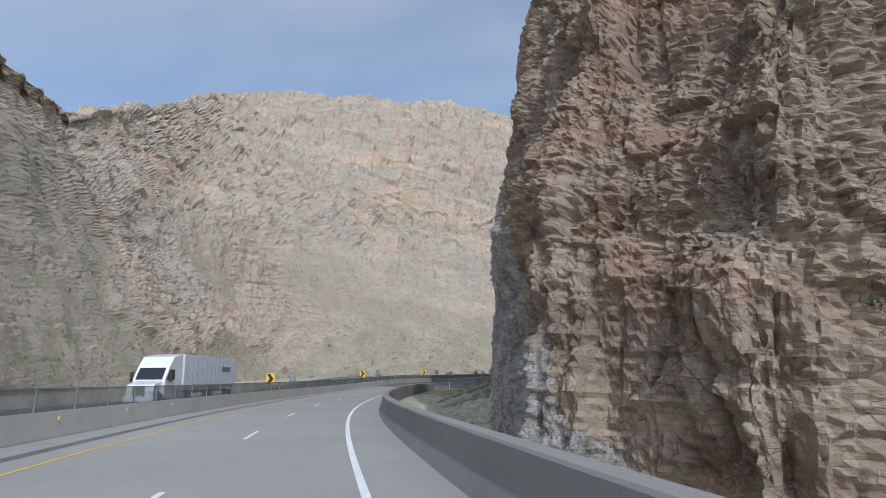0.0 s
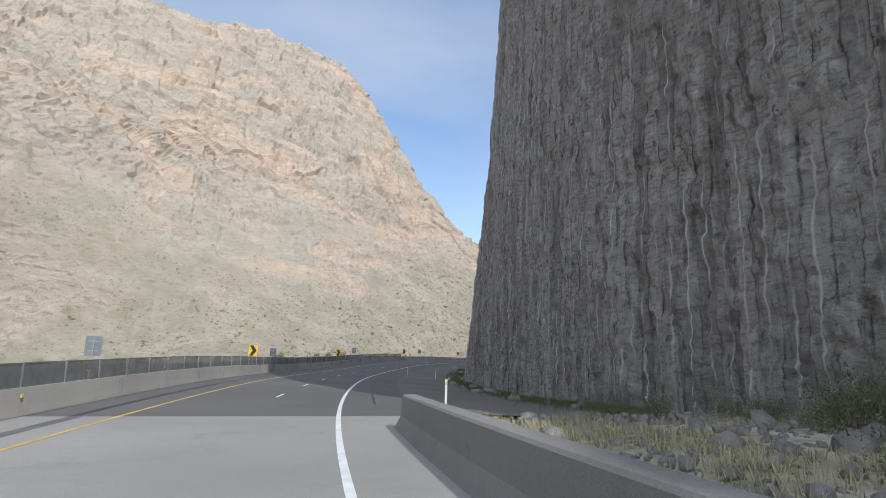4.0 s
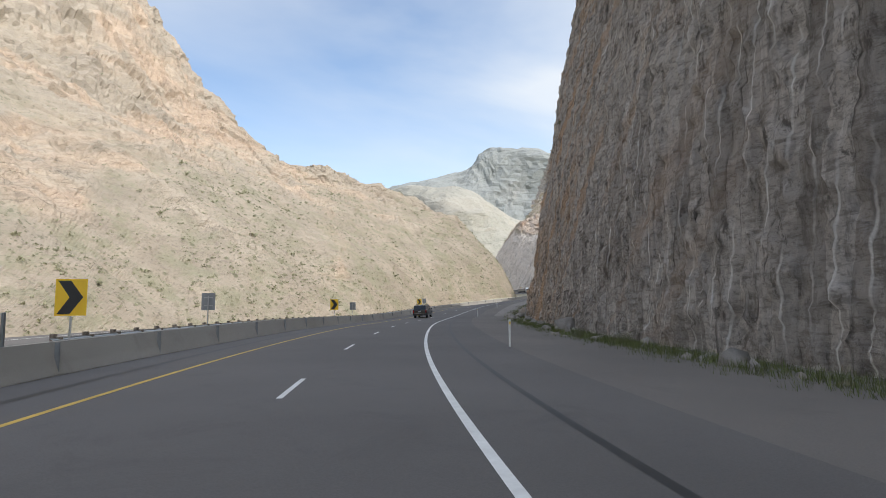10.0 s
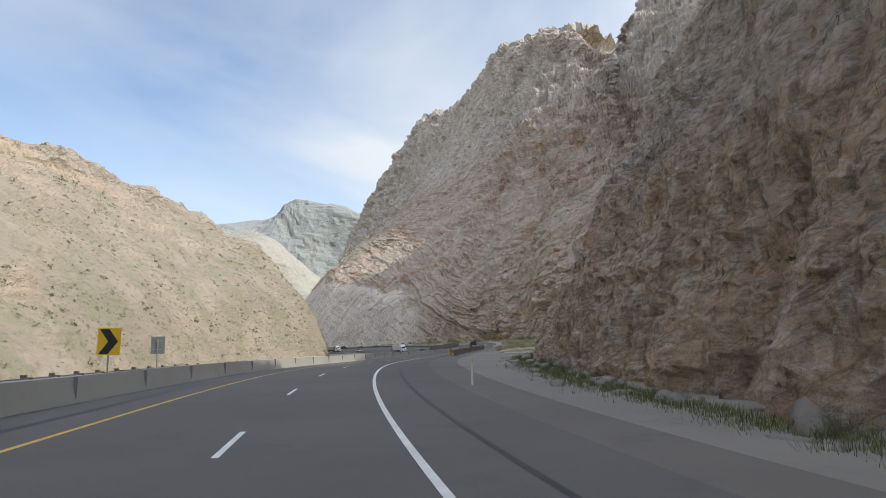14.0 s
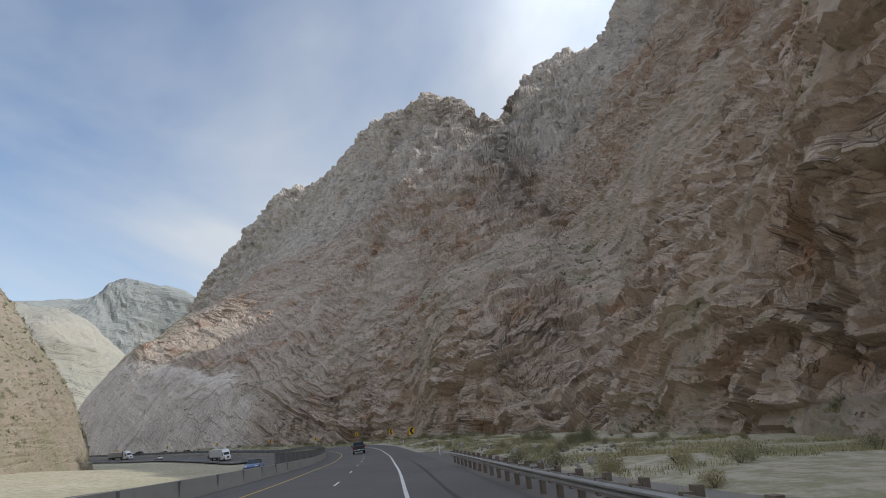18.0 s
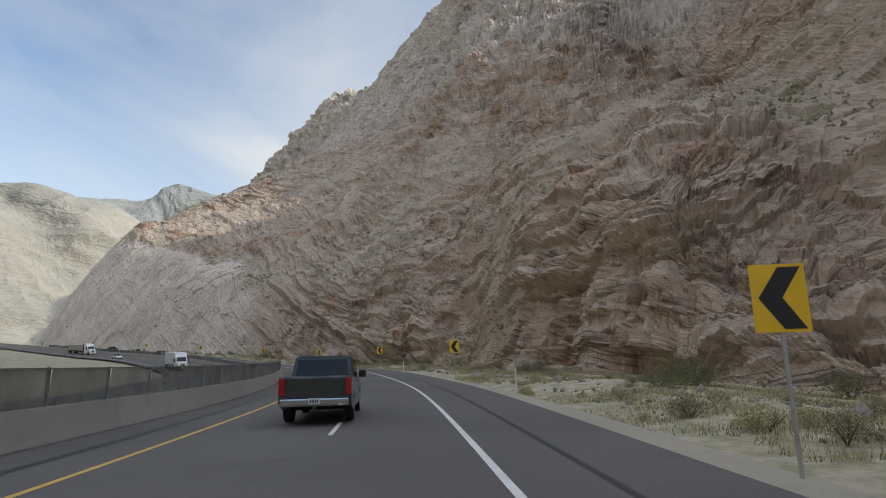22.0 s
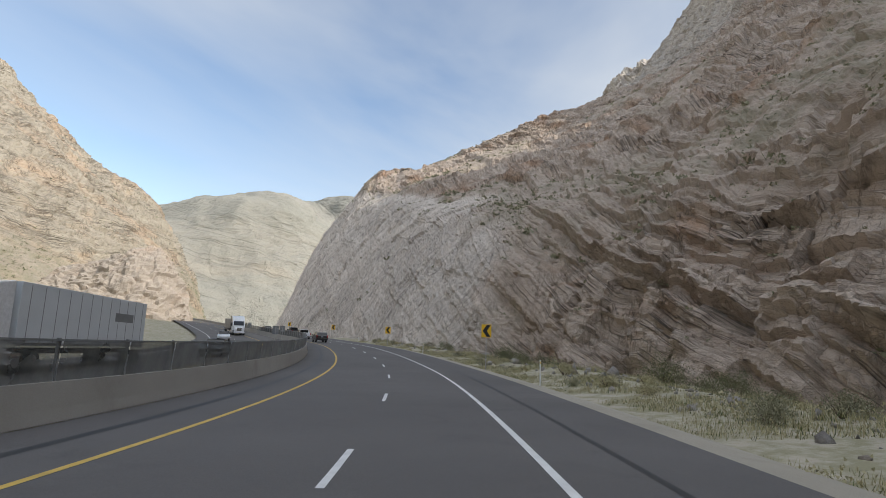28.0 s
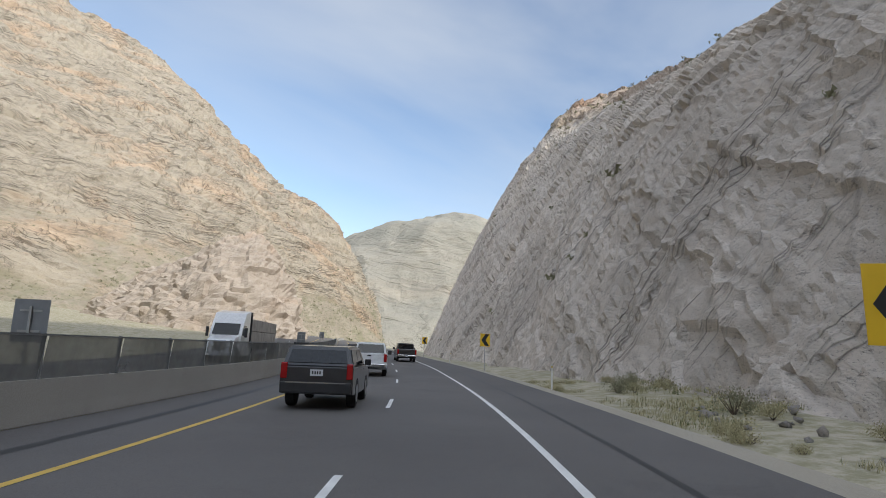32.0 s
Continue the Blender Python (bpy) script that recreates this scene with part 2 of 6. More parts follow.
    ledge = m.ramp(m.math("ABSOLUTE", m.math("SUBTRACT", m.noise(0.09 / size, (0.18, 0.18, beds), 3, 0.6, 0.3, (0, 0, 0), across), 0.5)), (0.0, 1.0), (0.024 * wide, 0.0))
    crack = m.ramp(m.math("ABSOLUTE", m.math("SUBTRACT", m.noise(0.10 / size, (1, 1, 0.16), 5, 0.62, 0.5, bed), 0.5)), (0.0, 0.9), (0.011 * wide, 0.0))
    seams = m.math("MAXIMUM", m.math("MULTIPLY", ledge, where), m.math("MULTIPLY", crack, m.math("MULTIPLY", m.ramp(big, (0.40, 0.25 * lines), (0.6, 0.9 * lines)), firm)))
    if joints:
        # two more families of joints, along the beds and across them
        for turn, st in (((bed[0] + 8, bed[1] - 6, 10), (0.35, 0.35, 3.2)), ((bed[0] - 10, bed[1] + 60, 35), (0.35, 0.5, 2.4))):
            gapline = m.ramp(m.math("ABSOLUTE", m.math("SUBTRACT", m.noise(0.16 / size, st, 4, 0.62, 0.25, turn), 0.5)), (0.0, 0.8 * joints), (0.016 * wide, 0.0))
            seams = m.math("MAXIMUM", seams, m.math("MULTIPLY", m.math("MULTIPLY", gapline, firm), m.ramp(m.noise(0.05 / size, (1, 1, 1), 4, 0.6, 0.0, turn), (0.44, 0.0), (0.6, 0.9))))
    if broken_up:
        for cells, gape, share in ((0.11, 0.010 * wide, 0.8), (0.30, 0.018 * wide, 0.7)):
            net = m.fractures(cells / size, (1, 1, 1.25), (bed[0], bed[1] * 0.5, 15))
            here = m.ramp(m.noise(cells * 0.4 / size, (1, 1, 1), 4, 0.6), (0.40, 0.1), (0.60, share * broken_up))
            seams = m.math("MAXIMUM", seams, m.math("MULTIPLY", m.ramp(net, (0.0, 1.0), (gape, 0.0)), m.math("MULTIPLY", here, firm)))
    if slab:
        # long steep joints on the smooth beds
        dip = m.t.nodes.new("ShaderNodeCombineXYZ")
        for k, (way, share) in enumerate((((0.305, 0.837, 0.455), 1.0), ((0.315, -0.54, 0.783), 0.07))):
            dot = m.t.nodes.new("ShaderNodeVectorMath")
            dot.operation = "DOT_PRODUCT"
            dot.inputs[1].default_value = way
            m.link(m.pos, dot.inputs[0])
            m.link(m.math("MULTIPLY", dot.outputs["Value"], share), dip.inputs[k])
        gapline = m.ramp(m.math("ABSOLUTE", m.math("SUBTRACT", m.noise(0.28, (1, 1, 1), 4, 0.55, 0.1, (0, 0, 0), dip.outputs[0]), 0.5)), (0.0, 0.65), (0.013, 0.0))
        seams = m.math("MAXIMUM", seams, m.math("MULTIPLY", m.math("MULTIPLY", gapline, attribute("slab")), m.ramp(m.noise(0.08, (1, 1, 1), 5, 0.6), (0.46, 0.0), (0.58, 0.9))))
    # crevice shade put into the colour: low spots of the bump noise darken
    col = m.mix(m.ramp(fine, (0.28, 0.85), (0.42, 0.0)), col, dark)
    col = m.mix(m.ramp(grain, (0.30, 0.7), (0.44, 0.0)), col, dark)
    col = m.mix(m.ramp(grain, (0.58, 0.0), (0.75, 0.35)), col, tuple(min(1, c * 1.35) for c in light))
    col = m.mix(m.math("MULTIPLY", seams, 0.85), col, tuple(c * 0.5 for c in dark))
    if drill:
        groove = m.noise(1.3, (1, 1, 0.06), 6, 0.7, 0.3)
        chips = m.noise(1.7, (1, 1, 0.55), 8, 0.78, 0.2)
        # shadows of pocks and upright grooves, painted as dark colour
        col = m.mix(m.ramp(chips, (0.37, 0.75), (0.44, 0.0)), col, dark)
        col = m.mix(m.ramp(groove, (0.30, 0.8), (0.47, 0.0)), col, dark)
        col = m.mix(m.ramp(groove, (0.54, 0.0), (0.68, 0.45)), col, (0.58, 0.55, 0.53))
        col = m.mix(m.ramp(chips, (0.52, 0.0), (0.60, 0.75)), col, (0.76, 0.72, 0.69))
        hatch = m.noise(1.5, (1, 1, 3.4), 7, 0.72, 0.2, (6, 0, 0))
        col = m.mix(m.ramp(hatch, (0.40, 0.6), (0.50, 0.0)), col, (0.27, 0.235, 0.205))
        # half-barrels of the drill holes, about a metre apart
        bent = m.math("ADD", m.math("MULTIPLY", run, 0.93), m.math("MULTIPLY", rise, 0.012))
        gap = m.math("ABSOLUTE", m.math("SUBTRACT", m.math("FRACT", bent), 0.5))
        line = m.ramp(gap, (0.02, 1.0), (0.06, 0.0))
        rank = m.math("FLOOR", bent)
        spot = m.t.nodes.new("ShaderNodeCombineXYZ")
        m.link(m.math("MULTIPLY", rank, 3.7), spot.inputs[0])
        m.link(m.math("MULTIPLY", rise, 0.16), spot.inputs[1])
        broken = m.ramp(m.noise(1.0, (1, 1, 1), 3, 0.6, 0.0, (0, 0, 0), spot.outputs[0]), (0.46, 0.0), (0.56, 0.9))
        mark = m.math("MULTIPLY", m.math("MULTIPLY", line, broken), m.ramp(m.math("MULTIPLY", run, 0.0025), (0.10, 0.0), (0.12, 1.0), (0.62, 1.0), (0.68, 0.0)))
        # each drilled column has its own tone, and some edges carry a painted crack shadow
        tone = m.noise(1.0, (1, 0.35, 1), 2, 0.5, 0.0, (0, 0, 40), spot.outputs[0])
        drilled = m.ramp(m.math("MULTIPLY", run, 0.0025), (0.13, 0.0), (0.16, 1.0), (0.60, 1.0), (0.68, 0.1))
        col = m.mix(m.math("MULTIPLY", drilled, m.ramp(tone, (0.40, 0.42), (0.52, 0.0))), col, (0.20, 0.175, 0.155))
        rift = m.math("MULTIPLY", m.ramp(gap, (0.40, 0.0), (0.48, 0.9)), m.ramp(m.noise(1.3, (1, 1, 1), 3, 0.6, 0.0, (0, 0, 15), spot.outputs[0]), (0.46, 0.0), (0.56, 1.0)))
        col = m.mix(m.math("MULTIPLY", m.math("MULTIPLY", rift, drilled), m.ramp(chips, (0.40, 1.0), (0.62, 0.15))), col, dark)
        col = m.mix(m.math("MULTIPLY", mark, m.ramp(grain, (0.35, 0.65), (0.5, 1.0))), col, (0.95, 0.93, 0.90))
        # slanting rusty beds and open cracks past the drilled stretch
        slant = m.t.nodes.new("ShaderNodeCombineXYZ")
        m.link(m.math("ADD", m.math("MULTIPLY", run, 0.30), m.math("MULTIPLY", rise, 0.36)), slant.inputs[0])
        m.link(m.math("SUBTRACT", m.math("MULTIPLY", rise, 0.035), m.math("MULTIPLY", run, 0.042)), slant.inputs[1])
        bedded = m.ramp(m.math("MULTIPLY", run, 0.0025), (0.58, 0.0), (0.66, 1.0), (0.74, 1.0), (0.80, 0.45))
        streak = m.noise(0.9, (1, 1, 1), 5, 0.6, 0.3, (0, 0, 0), slant.outputs[0])
        crack = m.ramp(m.math("ABSOLUTE", m.math("SUBTRACT", m.noise(1.6, (1, 1.6, 1), 5, 0.6, 0.2, (0, 0, 25), slant.outputs[0]), 0.5)), (0.0, 0.8), (0.018, 0.0))
        col = m.mix(m.math("MULTIPLY", bedded, m.ramp(streak, (0.50, 0.0), (0.62, 0.8))), col, (0.62, 0.41, 0.26))
        col = m.mix(m.math("MULTIPLY", bedded, m.ramp(streak, (0.34, 0.5), (0.46, 0.0))), col, (0.20, 0.15, 0.115))
        col = m.mix(m.math("MULTIPLY", bedded, crack), col, dark)
    if scrub:
        talus = m.mix(m.ramp(m.noise(0.06, (1, 1, 1), 6, 0.65), (0.36, 0.0), (0.64, 1.0)), tuple(c * 0.66 for c in light), tuple(c * 0.88 for c in light))
        talus = m.mix(m.ramp(m.noise(0.5, (1, 1, 1.6), 7, 0.75), (0.34, 0.75), (0.48, 0.0)), talus, tuple(c * 0.5 for c in mid))
        talus = m.mix(m.ramp(m.noise(0.11, (1, 1, 1), 6, 0.7), (0.47, 0.0), (0.60, 0.7)), talus, (0.235, 0.23, 0.15))
        col = m.mix(m.math("MULTIPLY", loose, 0.9), col, talus)
        for cells, r0, r1 in ((0.30, 0.15, 0.24), (0.62, 0.16, 0.26)):
            dot = m.math("MULTIPLY", m.ramp(m.voronoi(cells), (r0, 1.0), (r1, 0.0)), m.ramp(m.noise(0.035, (1, 1, 1), 5, 0.6), (0.40, 0.0), (0.58, scrub)))
            col = m.mix(m.math("MULTIPLY", dot, m.math("ADD", 0.14, m.math("MULTIPLY", loose, 0.62))), col, (0.125, 0.13, 0.075))
    nrm = m.bump(fine, 0.8, 0.7 * size * relief)
    nrm = m.bump(grain, 0.8, 0.16 * size * relief, nrm)
    nrm = m.bump(m.math("SUBTRACT", 1.0, seams), 0.9, 0.5 * size, nrm)
    if drill:
        nrm = m.bump(gap, 0.5, 0.4, m.bump(m.math("ADD", hatch, chips), 0.9, 0.6, m.bump(groove, 0.6, 0.3, nrm)))
    return m.done(col, nrm)


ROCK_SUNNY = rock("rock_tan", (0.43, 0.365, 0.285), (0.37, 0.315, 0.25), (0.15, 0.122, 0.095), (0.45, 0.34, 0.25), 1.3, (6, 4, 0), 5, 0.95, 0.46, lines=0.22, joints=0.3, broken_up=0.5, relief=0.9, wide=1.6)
ROCK_BEIGE = rock("rock_beige_banded", (0.44, 0.385, 0.305), (0.39, 0.345, 0.275), (0.19, 0.155, 0.12), (0.46, 0.345, 0.245), 1.1, (2, 2, 0), 8, 0.9, 0.45, lines=1.0, joints=0.25, relief=0.9, wide=2.0)
ROCK_PALE = rock("rock_pale_pink", (0.50, 0.43, 0.36), (0.45, 0.385, 0.32), (0.27, 0.22, 0.18), (0.47, 0.37, 0.29), 0.4, (10, 20, 0), 2, 0.0, 0.4, lines=0.3, joints=0.3)
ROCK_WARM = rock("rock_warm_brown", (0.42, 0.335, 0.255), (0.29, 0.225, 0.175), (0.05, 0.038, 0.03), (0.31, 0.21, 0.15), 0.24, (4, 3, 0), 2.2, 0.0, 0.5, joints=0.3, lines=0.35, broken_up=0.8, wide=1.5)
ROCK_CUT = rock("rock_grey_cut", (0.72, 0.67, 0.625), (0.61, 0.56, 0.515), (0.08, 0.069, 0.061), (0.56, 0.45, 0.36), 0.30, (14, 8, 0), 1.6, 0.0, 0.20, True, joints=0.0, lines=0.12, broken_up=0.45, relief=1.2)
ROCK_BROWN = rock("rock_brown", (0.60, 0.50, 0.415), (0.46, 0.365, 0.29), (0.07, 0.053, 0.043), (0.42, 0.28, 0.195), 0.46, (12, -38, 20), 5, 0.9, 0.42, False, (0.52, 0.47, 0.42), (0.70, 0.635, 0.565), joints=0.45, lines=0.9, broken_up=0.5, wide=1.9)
# distance haze mixed into the base colour: greyed, with little contrast
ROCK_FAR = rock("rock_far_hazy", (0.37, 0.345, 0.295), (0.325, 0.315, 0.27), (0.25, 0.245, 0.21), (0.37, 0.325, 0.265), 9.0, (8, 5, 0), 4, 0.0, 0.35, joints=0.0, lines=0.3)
# the horizon's blue-grey air haze is painted into these near-equal tones
ROCK_HAZED = rock("rock_horizon_haze", (0.29, 0.30, 0.285), (0.27, 0.282, 0.275), (0.235, 0.25, 0.25), (0.29, 0.285, 0.265), 14.0, (8, 5, 0), 3, 0.0, 0.3, joints=0.0, lines=0.3)


def plain(name, colour, rough=0.6, metal=0.0, spread=0.12, scale=3.0, bump=0.0):
    m = Mat(name, rough, metal)
    n = m.noise(scale, (1, 1, 1), 6, 0.65)
    dark = tuple(c * (1 - spread) for c in colour)
    lite = tuple(min(1.0, c * (1 + spread)) for c in colour)
    col = m.mix(m.ramp(n, (0.3, 0.0), (0.7, 1.0)), dark, lite)
    nrm = m.bump(m.noise(scale * 9, (1, 1, 1), 4), bump, 0.01) if bump else None
    return m.done(col, nrm)


def paved(name, a, b, patch):
    m = Mat(name, 0.88)
    big = m.noise(0.12, (1, 1, 1), 6, 0.6)
    grit = m.noise(38, (1, 1, 1), 3, 0.8)
    col = m.mix(m.ramp(big, (0.32, 0.0), (0.68, 1.0)), a, b)
    col = m.mix(m.ramp(m.noise(0.5, (1, 1, 1), 6, 0.7, 0.6), (0.56, 0.0), (0.72, 0.5)), col, patch)
    col = m.mix(m.ramp(grit, (0.25, 0.5), (0.6, 0.0)), col, tuple(c * 0.55 for c in a))
    return m.done(col, m.bump(grit, 0.5, 0.01))


ASPHALT = paved("asphalt", (0.112, 0.105, 0.10), (0.150, 0.141, 0.134), (0.088, 0.083, 0.080))
DECK = paved("concrete_deck", (0.29, 0.275, 0.25), (0.36, 0.34, 0.31), (0.22, 0.21, 0.19))
CONCRETE = paved("barrier_concrete", (0.33, 0.31, 0.275), (0.42, 0.40, 0.36), (0.25, 0.23, 0.20))
GRAVEL = paved("gravel", (0.14, 0.128, 0.117), (0.19, 0.172, 0.155), (0.105, 0.096, 0.088))
PULLOUT = paved("pale_gravel", (0.22, 0.205, 0.185), (0.29, 0.265, 0.24), (0.15, 0.138, 0.125))
PARAPET = paved("stained_parapet_concrete", (0.20, 0.19, 0.175), (0.30, 0.285, 0.26), (0.13, 0.12, 0.11))
VERGE = paved("sandy_verge", (0.36, 0.325, 0.26), (0.44, 0.395, 0.32), (0.27, 0.245, 0.195))
WHITE_PAINT = plain("white_road_paint", (0.72, 0.72, 0.70), 0.7, 0, 0.15, 2.0)
YELLOW_PAINT = plain("yellow_road_paint", (0.60, 0.40, 0.08), 0.7, 0, 0.2, 2.0)


def dry_ground():
    m = Mat("dry_ground", 0.95)
    big = m.noise(0.06, (1, 1, 1), 6, 0.6)
    tuft = m.noise(1.1, (1, 1, 1), 7, 0.7)
    pebble = m.voronoi(3.2, (1, 1, 1))
    col = m.mix(m.ramp(big, (0.35, 0.0), (0.65, 1.0)), (0.44, 0.395, 0.305), (0.52, 0.47, 0.37))
    col = m.mix(m.ramp(tuft, (0.42, 0.0), (0.58, 0.8)), col, (0.27, 0.255, 0.145))
    col = m.mix(m.ramp(pebble, (0.0, 0.35), (0.2, 0.0)), col, (0.40, 0.37, 0.33))
    return m.done(col, m.bump(tuft, 0.7, 0.25))


GROUND = dry_ground()

# ---------------------------------------------------------------- numeric noise


def hashed(i, j, k, seed):
    h = (i.astype(np.int64) * 374761393 + j.astype(np.int64) * 668265263 + k.astype(np.int64) * 2147483647 + seed * 974634541) & 0xFFFFFFFF
    h = ((h ^ (h >> 13)) * 1274126177) & 0xFFFFFFFF
    h = ((h ^ (h >> 16)) * 2246822519) & 0xFFFFFFFF
    return ((h ^ (h >> 15)) & 0xFFFFFF) / float(0xFFFFFF)


def value_noise(p, seed):
    q = np.floor(p)
    f = p - q
    f = f * f * (3 - 2 * f)
    i, j, k = q[..., 0], q[..., 1], q[..., 2]
    out = 0.0
    for a in (0, 1):
        for b in (0, 1):
            for c in (0, 1):
                w = (f[..., 0] if a else 1 - f[..., 0]) * (f[..., 1] if b else 1 - f[..., 1]) * (f[..., 2] if c else 1 - f[..., 2])
                out = out + w * hashed(i + a, j + b, k + c, seed)
    return out * 2 - 1


def fbm(p, seed, octaves=4, gain=0.5):
    total, amp, norm = 0.0, 1.0, 0.0
    for o in range(octaves):
        total = total + amp * value_noise(p * (2.03 ** o) + 17.3 * o, seed + o)
        norm += amp
        amp *= gain
    return total / norm


def ridged(p, seed, octaves=3):
    total, amp, norm = 0.0, 1.0, 0.0
    for o in range(octaves):
        total = total + amp * (1 - 2 * np.abs(value_noise(p * (2.1 ** o) + 9.1 * o, seed + o)))
        norm += amp
        amp *= 0.5
    return total / norm


def blocks(p, cell, seed, warp=0.35):
    """Jointed blocks: one random step a cell, with wavy joints."""
    w = np.stack([value_noise(p / (np.array(cell) * 1.7) + 31.0 * k, seed + 7 + k) for k in range(3)], -1)
    q = np.floor(p / np.array(cell) + w * warp)
    return hashed(q[..., 0], q[..., 1], q[..., 2], seed) * 2 - 1


def spline(points, n):
    """Catmull-Rom through rows of points, n samples evenly in the parameter."""
    p = np.asarray(points, float)
    p = np.vstack([2 * p[0] - p[1], p, 2 * p[-1] - p[-2]])
    u = np.linspace(0, len(p) - 3 - 1e-9, n)
    i = u.astype(int)
    f = (u - i)[:, None]
    a, b, c, d = p[i], p[i + 1], p[i + 2], p[i + 3]
    return 0.5 * (2 * b + (c - a) * f + (2 * a - 5 * b + 4 * c - d) * f ** 2 + (3 * b - a - 3 * c + d) * f ** 3)


def grid_mesh(name, pts, material, smooth=False):
    """A mesh from a grid of places (rows, columns, 3)."""
    nu, nv = pts.shape[:2]
    me = bpy.data.meshes.new(name)
    a = (np.arange(nu - 1)[:, None] * nv + np.arange(nv - 1)[None]).ravel()
    quads = np.stack([a, a + nv, a + nv + 1, a + 1], -1).astype(np.int32)
    me.vertices.add(nu * nv)
    me.vertices.foreach_set("co", pts.reshape(-1).astype(np.float32))
    me.loops.add(quads.size)
    me.loops.foreach_set("vertex_index", quads.ravel())
    me.polygons.add(len(quads))
    me.polygons.foreach_set("loop_start", np.arange(0, quads.size, 4, dtype=np.int32))
    me.update(calc_edges=True)
    me.polygons.foreach_set("use_smooth", np.full(len(quads), smooth))
    me.materials.append(material)
    me.validate()
    return new(name, me)


def normals_of(p):
    du, dv = np.gradient(p, axis=0), np.gradient(p, axis=1)
    n = np.cross(du, dv)
    return n / (np.linalg.norm(n, axis=-1, keepdims=True) + 1e-9)


def loft(lines, nu, nv, rows=None):
    """A smooth surface through lines of places, each of the same count."""
    along = np.stack([spline(l, nu) for l in lines], 1)          # nu, lines, 3
    if rows is None:
        return np.stack([spline(row, nv) for row in along], 0)
    take = np.round(np.interp(np.linspace(0, 1, nv), *zip(*rows)) * (4 * nv - 1)).astype(int)
    return np.stack([spline(row, 4 * nv)[take] for row in along], 0)


# ---------------------------------------------------------------- the road's line
# x, y, height and cross fall (rise to the left) of the right lane's middle
ROAD = [
    (40.1, -122.4, 0.00, 0.00),
    (24.5, -82.4, 0.00, 0.00),
    (10.9, -41.6, 0.00, 0.00),
    (-0.6, -0.1, 0.09, 0.00),
    (-7.5, 43.0, -0.09, 0.00),
    (-7.1, 86.5, 0.05, 0.00),
    (-0.1, 129.0, 0.02, 0.09),
    (11.6, 169.6, 0.05, 0.09),
    (30.1, 208.4, 0.62, 0.10),
    (54.7, 243.4, 0.42, 0.10),
    (83.8, 276.0, -0.31, 0.07),
    (118.4, 304.4, -0.06, 0.02),
    (158.4, 325.6, -0.39, 0.00),
    (198.7, 342.4, -0.48, -0.03),
    (239.5, 359.8, -0.43, -0.06),
    (278.2, 378.8, 0.03, -0.09),
    (313.8, 402.9, 0.37, -0.09),
    (345.1, 432.3, -0.30, -0.10),
    (372.3, 466.0, 0.21, -0.10),
    (394.4, 504.4, 1.13, -0.10),
    (409.9, 544.6, 1.43, -0.10),
    (421.6, 585.9, 1.73, -0.07),
    (431.8, 627.7, 2.03, -0.03),
    (441.9, 669.5, 2.33, -0.00),
    (452.0, 711.3, 2.63, -0.00),
    (463.0, 752.9, 2.93, -0.00),
    (474.8, 794.2, 3.23, -0.00),
]

_line = spline(ROAD, 2600)
_step = np.r_[0, np.cumsum(np.hypot(*np.diff(_line[:, :2], axis=0).T))]
LENGTH = _step[-1]
S = np.arange(0, LENGTH, 0.5)
RX, RY, RZ, RB = (np.interp(S, _step, _line[:, k]) for k in range(4))
_tx, _ty = np.gradient(RX, S), np.gradient(RY, S)
_n = np.hypot(_tx, _ty)
_k = np.ones(41) / 41
_tx, _ty = (np.convolve(np.pad(v / _n, 20, "edge"), _k, "valid") for v in (_tx, _ty))
_n = np.hypot(_tx, _ty)
TX, TY = _tx / _n, _ty / _n
S0 = float(S[np.argmin(np.hypot(RX + 0.6, RY))])          # where the drive begins


def on_road(s, left, up=0.0):
    """Places beside the road: s metres from the drive's start, left of the right lane's middle, up from the surface."""
    s, left, up = np.broadcast_arrays(np.asarray(s, float) + S0, left, up)
    x, y, z, b, tx, ty = (np.interp(s, S, v) for v in (RX, RY, RZ, RB, TX, TY))
    side = np.clip(left, -12, 26)
    return np.stack([x - ty * left, y + tx * left, z + b * side + up], -1)


def heading(s):
    """Degrees to turn a thing that looks along +y into the road's direction."""
    return math.degrees(math.atan2(-np.interp(s + S0, S, TX), np.interp(s + S0, S, TY)))


def road_pose(s, left, up=0.0, turn=0.0):
    x, y, z = on_road(s, left, up)
    bank = math.degrees(math.atan(float(np.interp(s + S0, S, RB))))
    return pose(x, y, z, 0, bank * math.cos(radians(turn)), heading(s) + turn)


def strip(name, s0, s1, profile, material, step=1.0):
    """Sweeps a profile of (left, up) along the road."""
    s = np.arange(s0, s1 + step * 0.5, step)
    prof = np.asarray(profile, float)
    p = on_road(s[:, None], prof[None, :, 0], prof[None, :, 1])
    return grid_mesh(name, p, material)


S_MIN, S_MAX = -118.0, LENGTH - S0 - 4
BRIDGE = 108.0                                             # where the concrete deck ends


def capped(ob):
    """Closes the two ends of a swept body."""
    bm = bmesh.new()
    bm.from_mesh(ob.data)
    bmesh.ops.holes_fill(bm, edges=[e for e in bm.edges if e.is_boundary], sides=0)
    bm.to_mesh(ob.data)
    bm.free()
    return ob


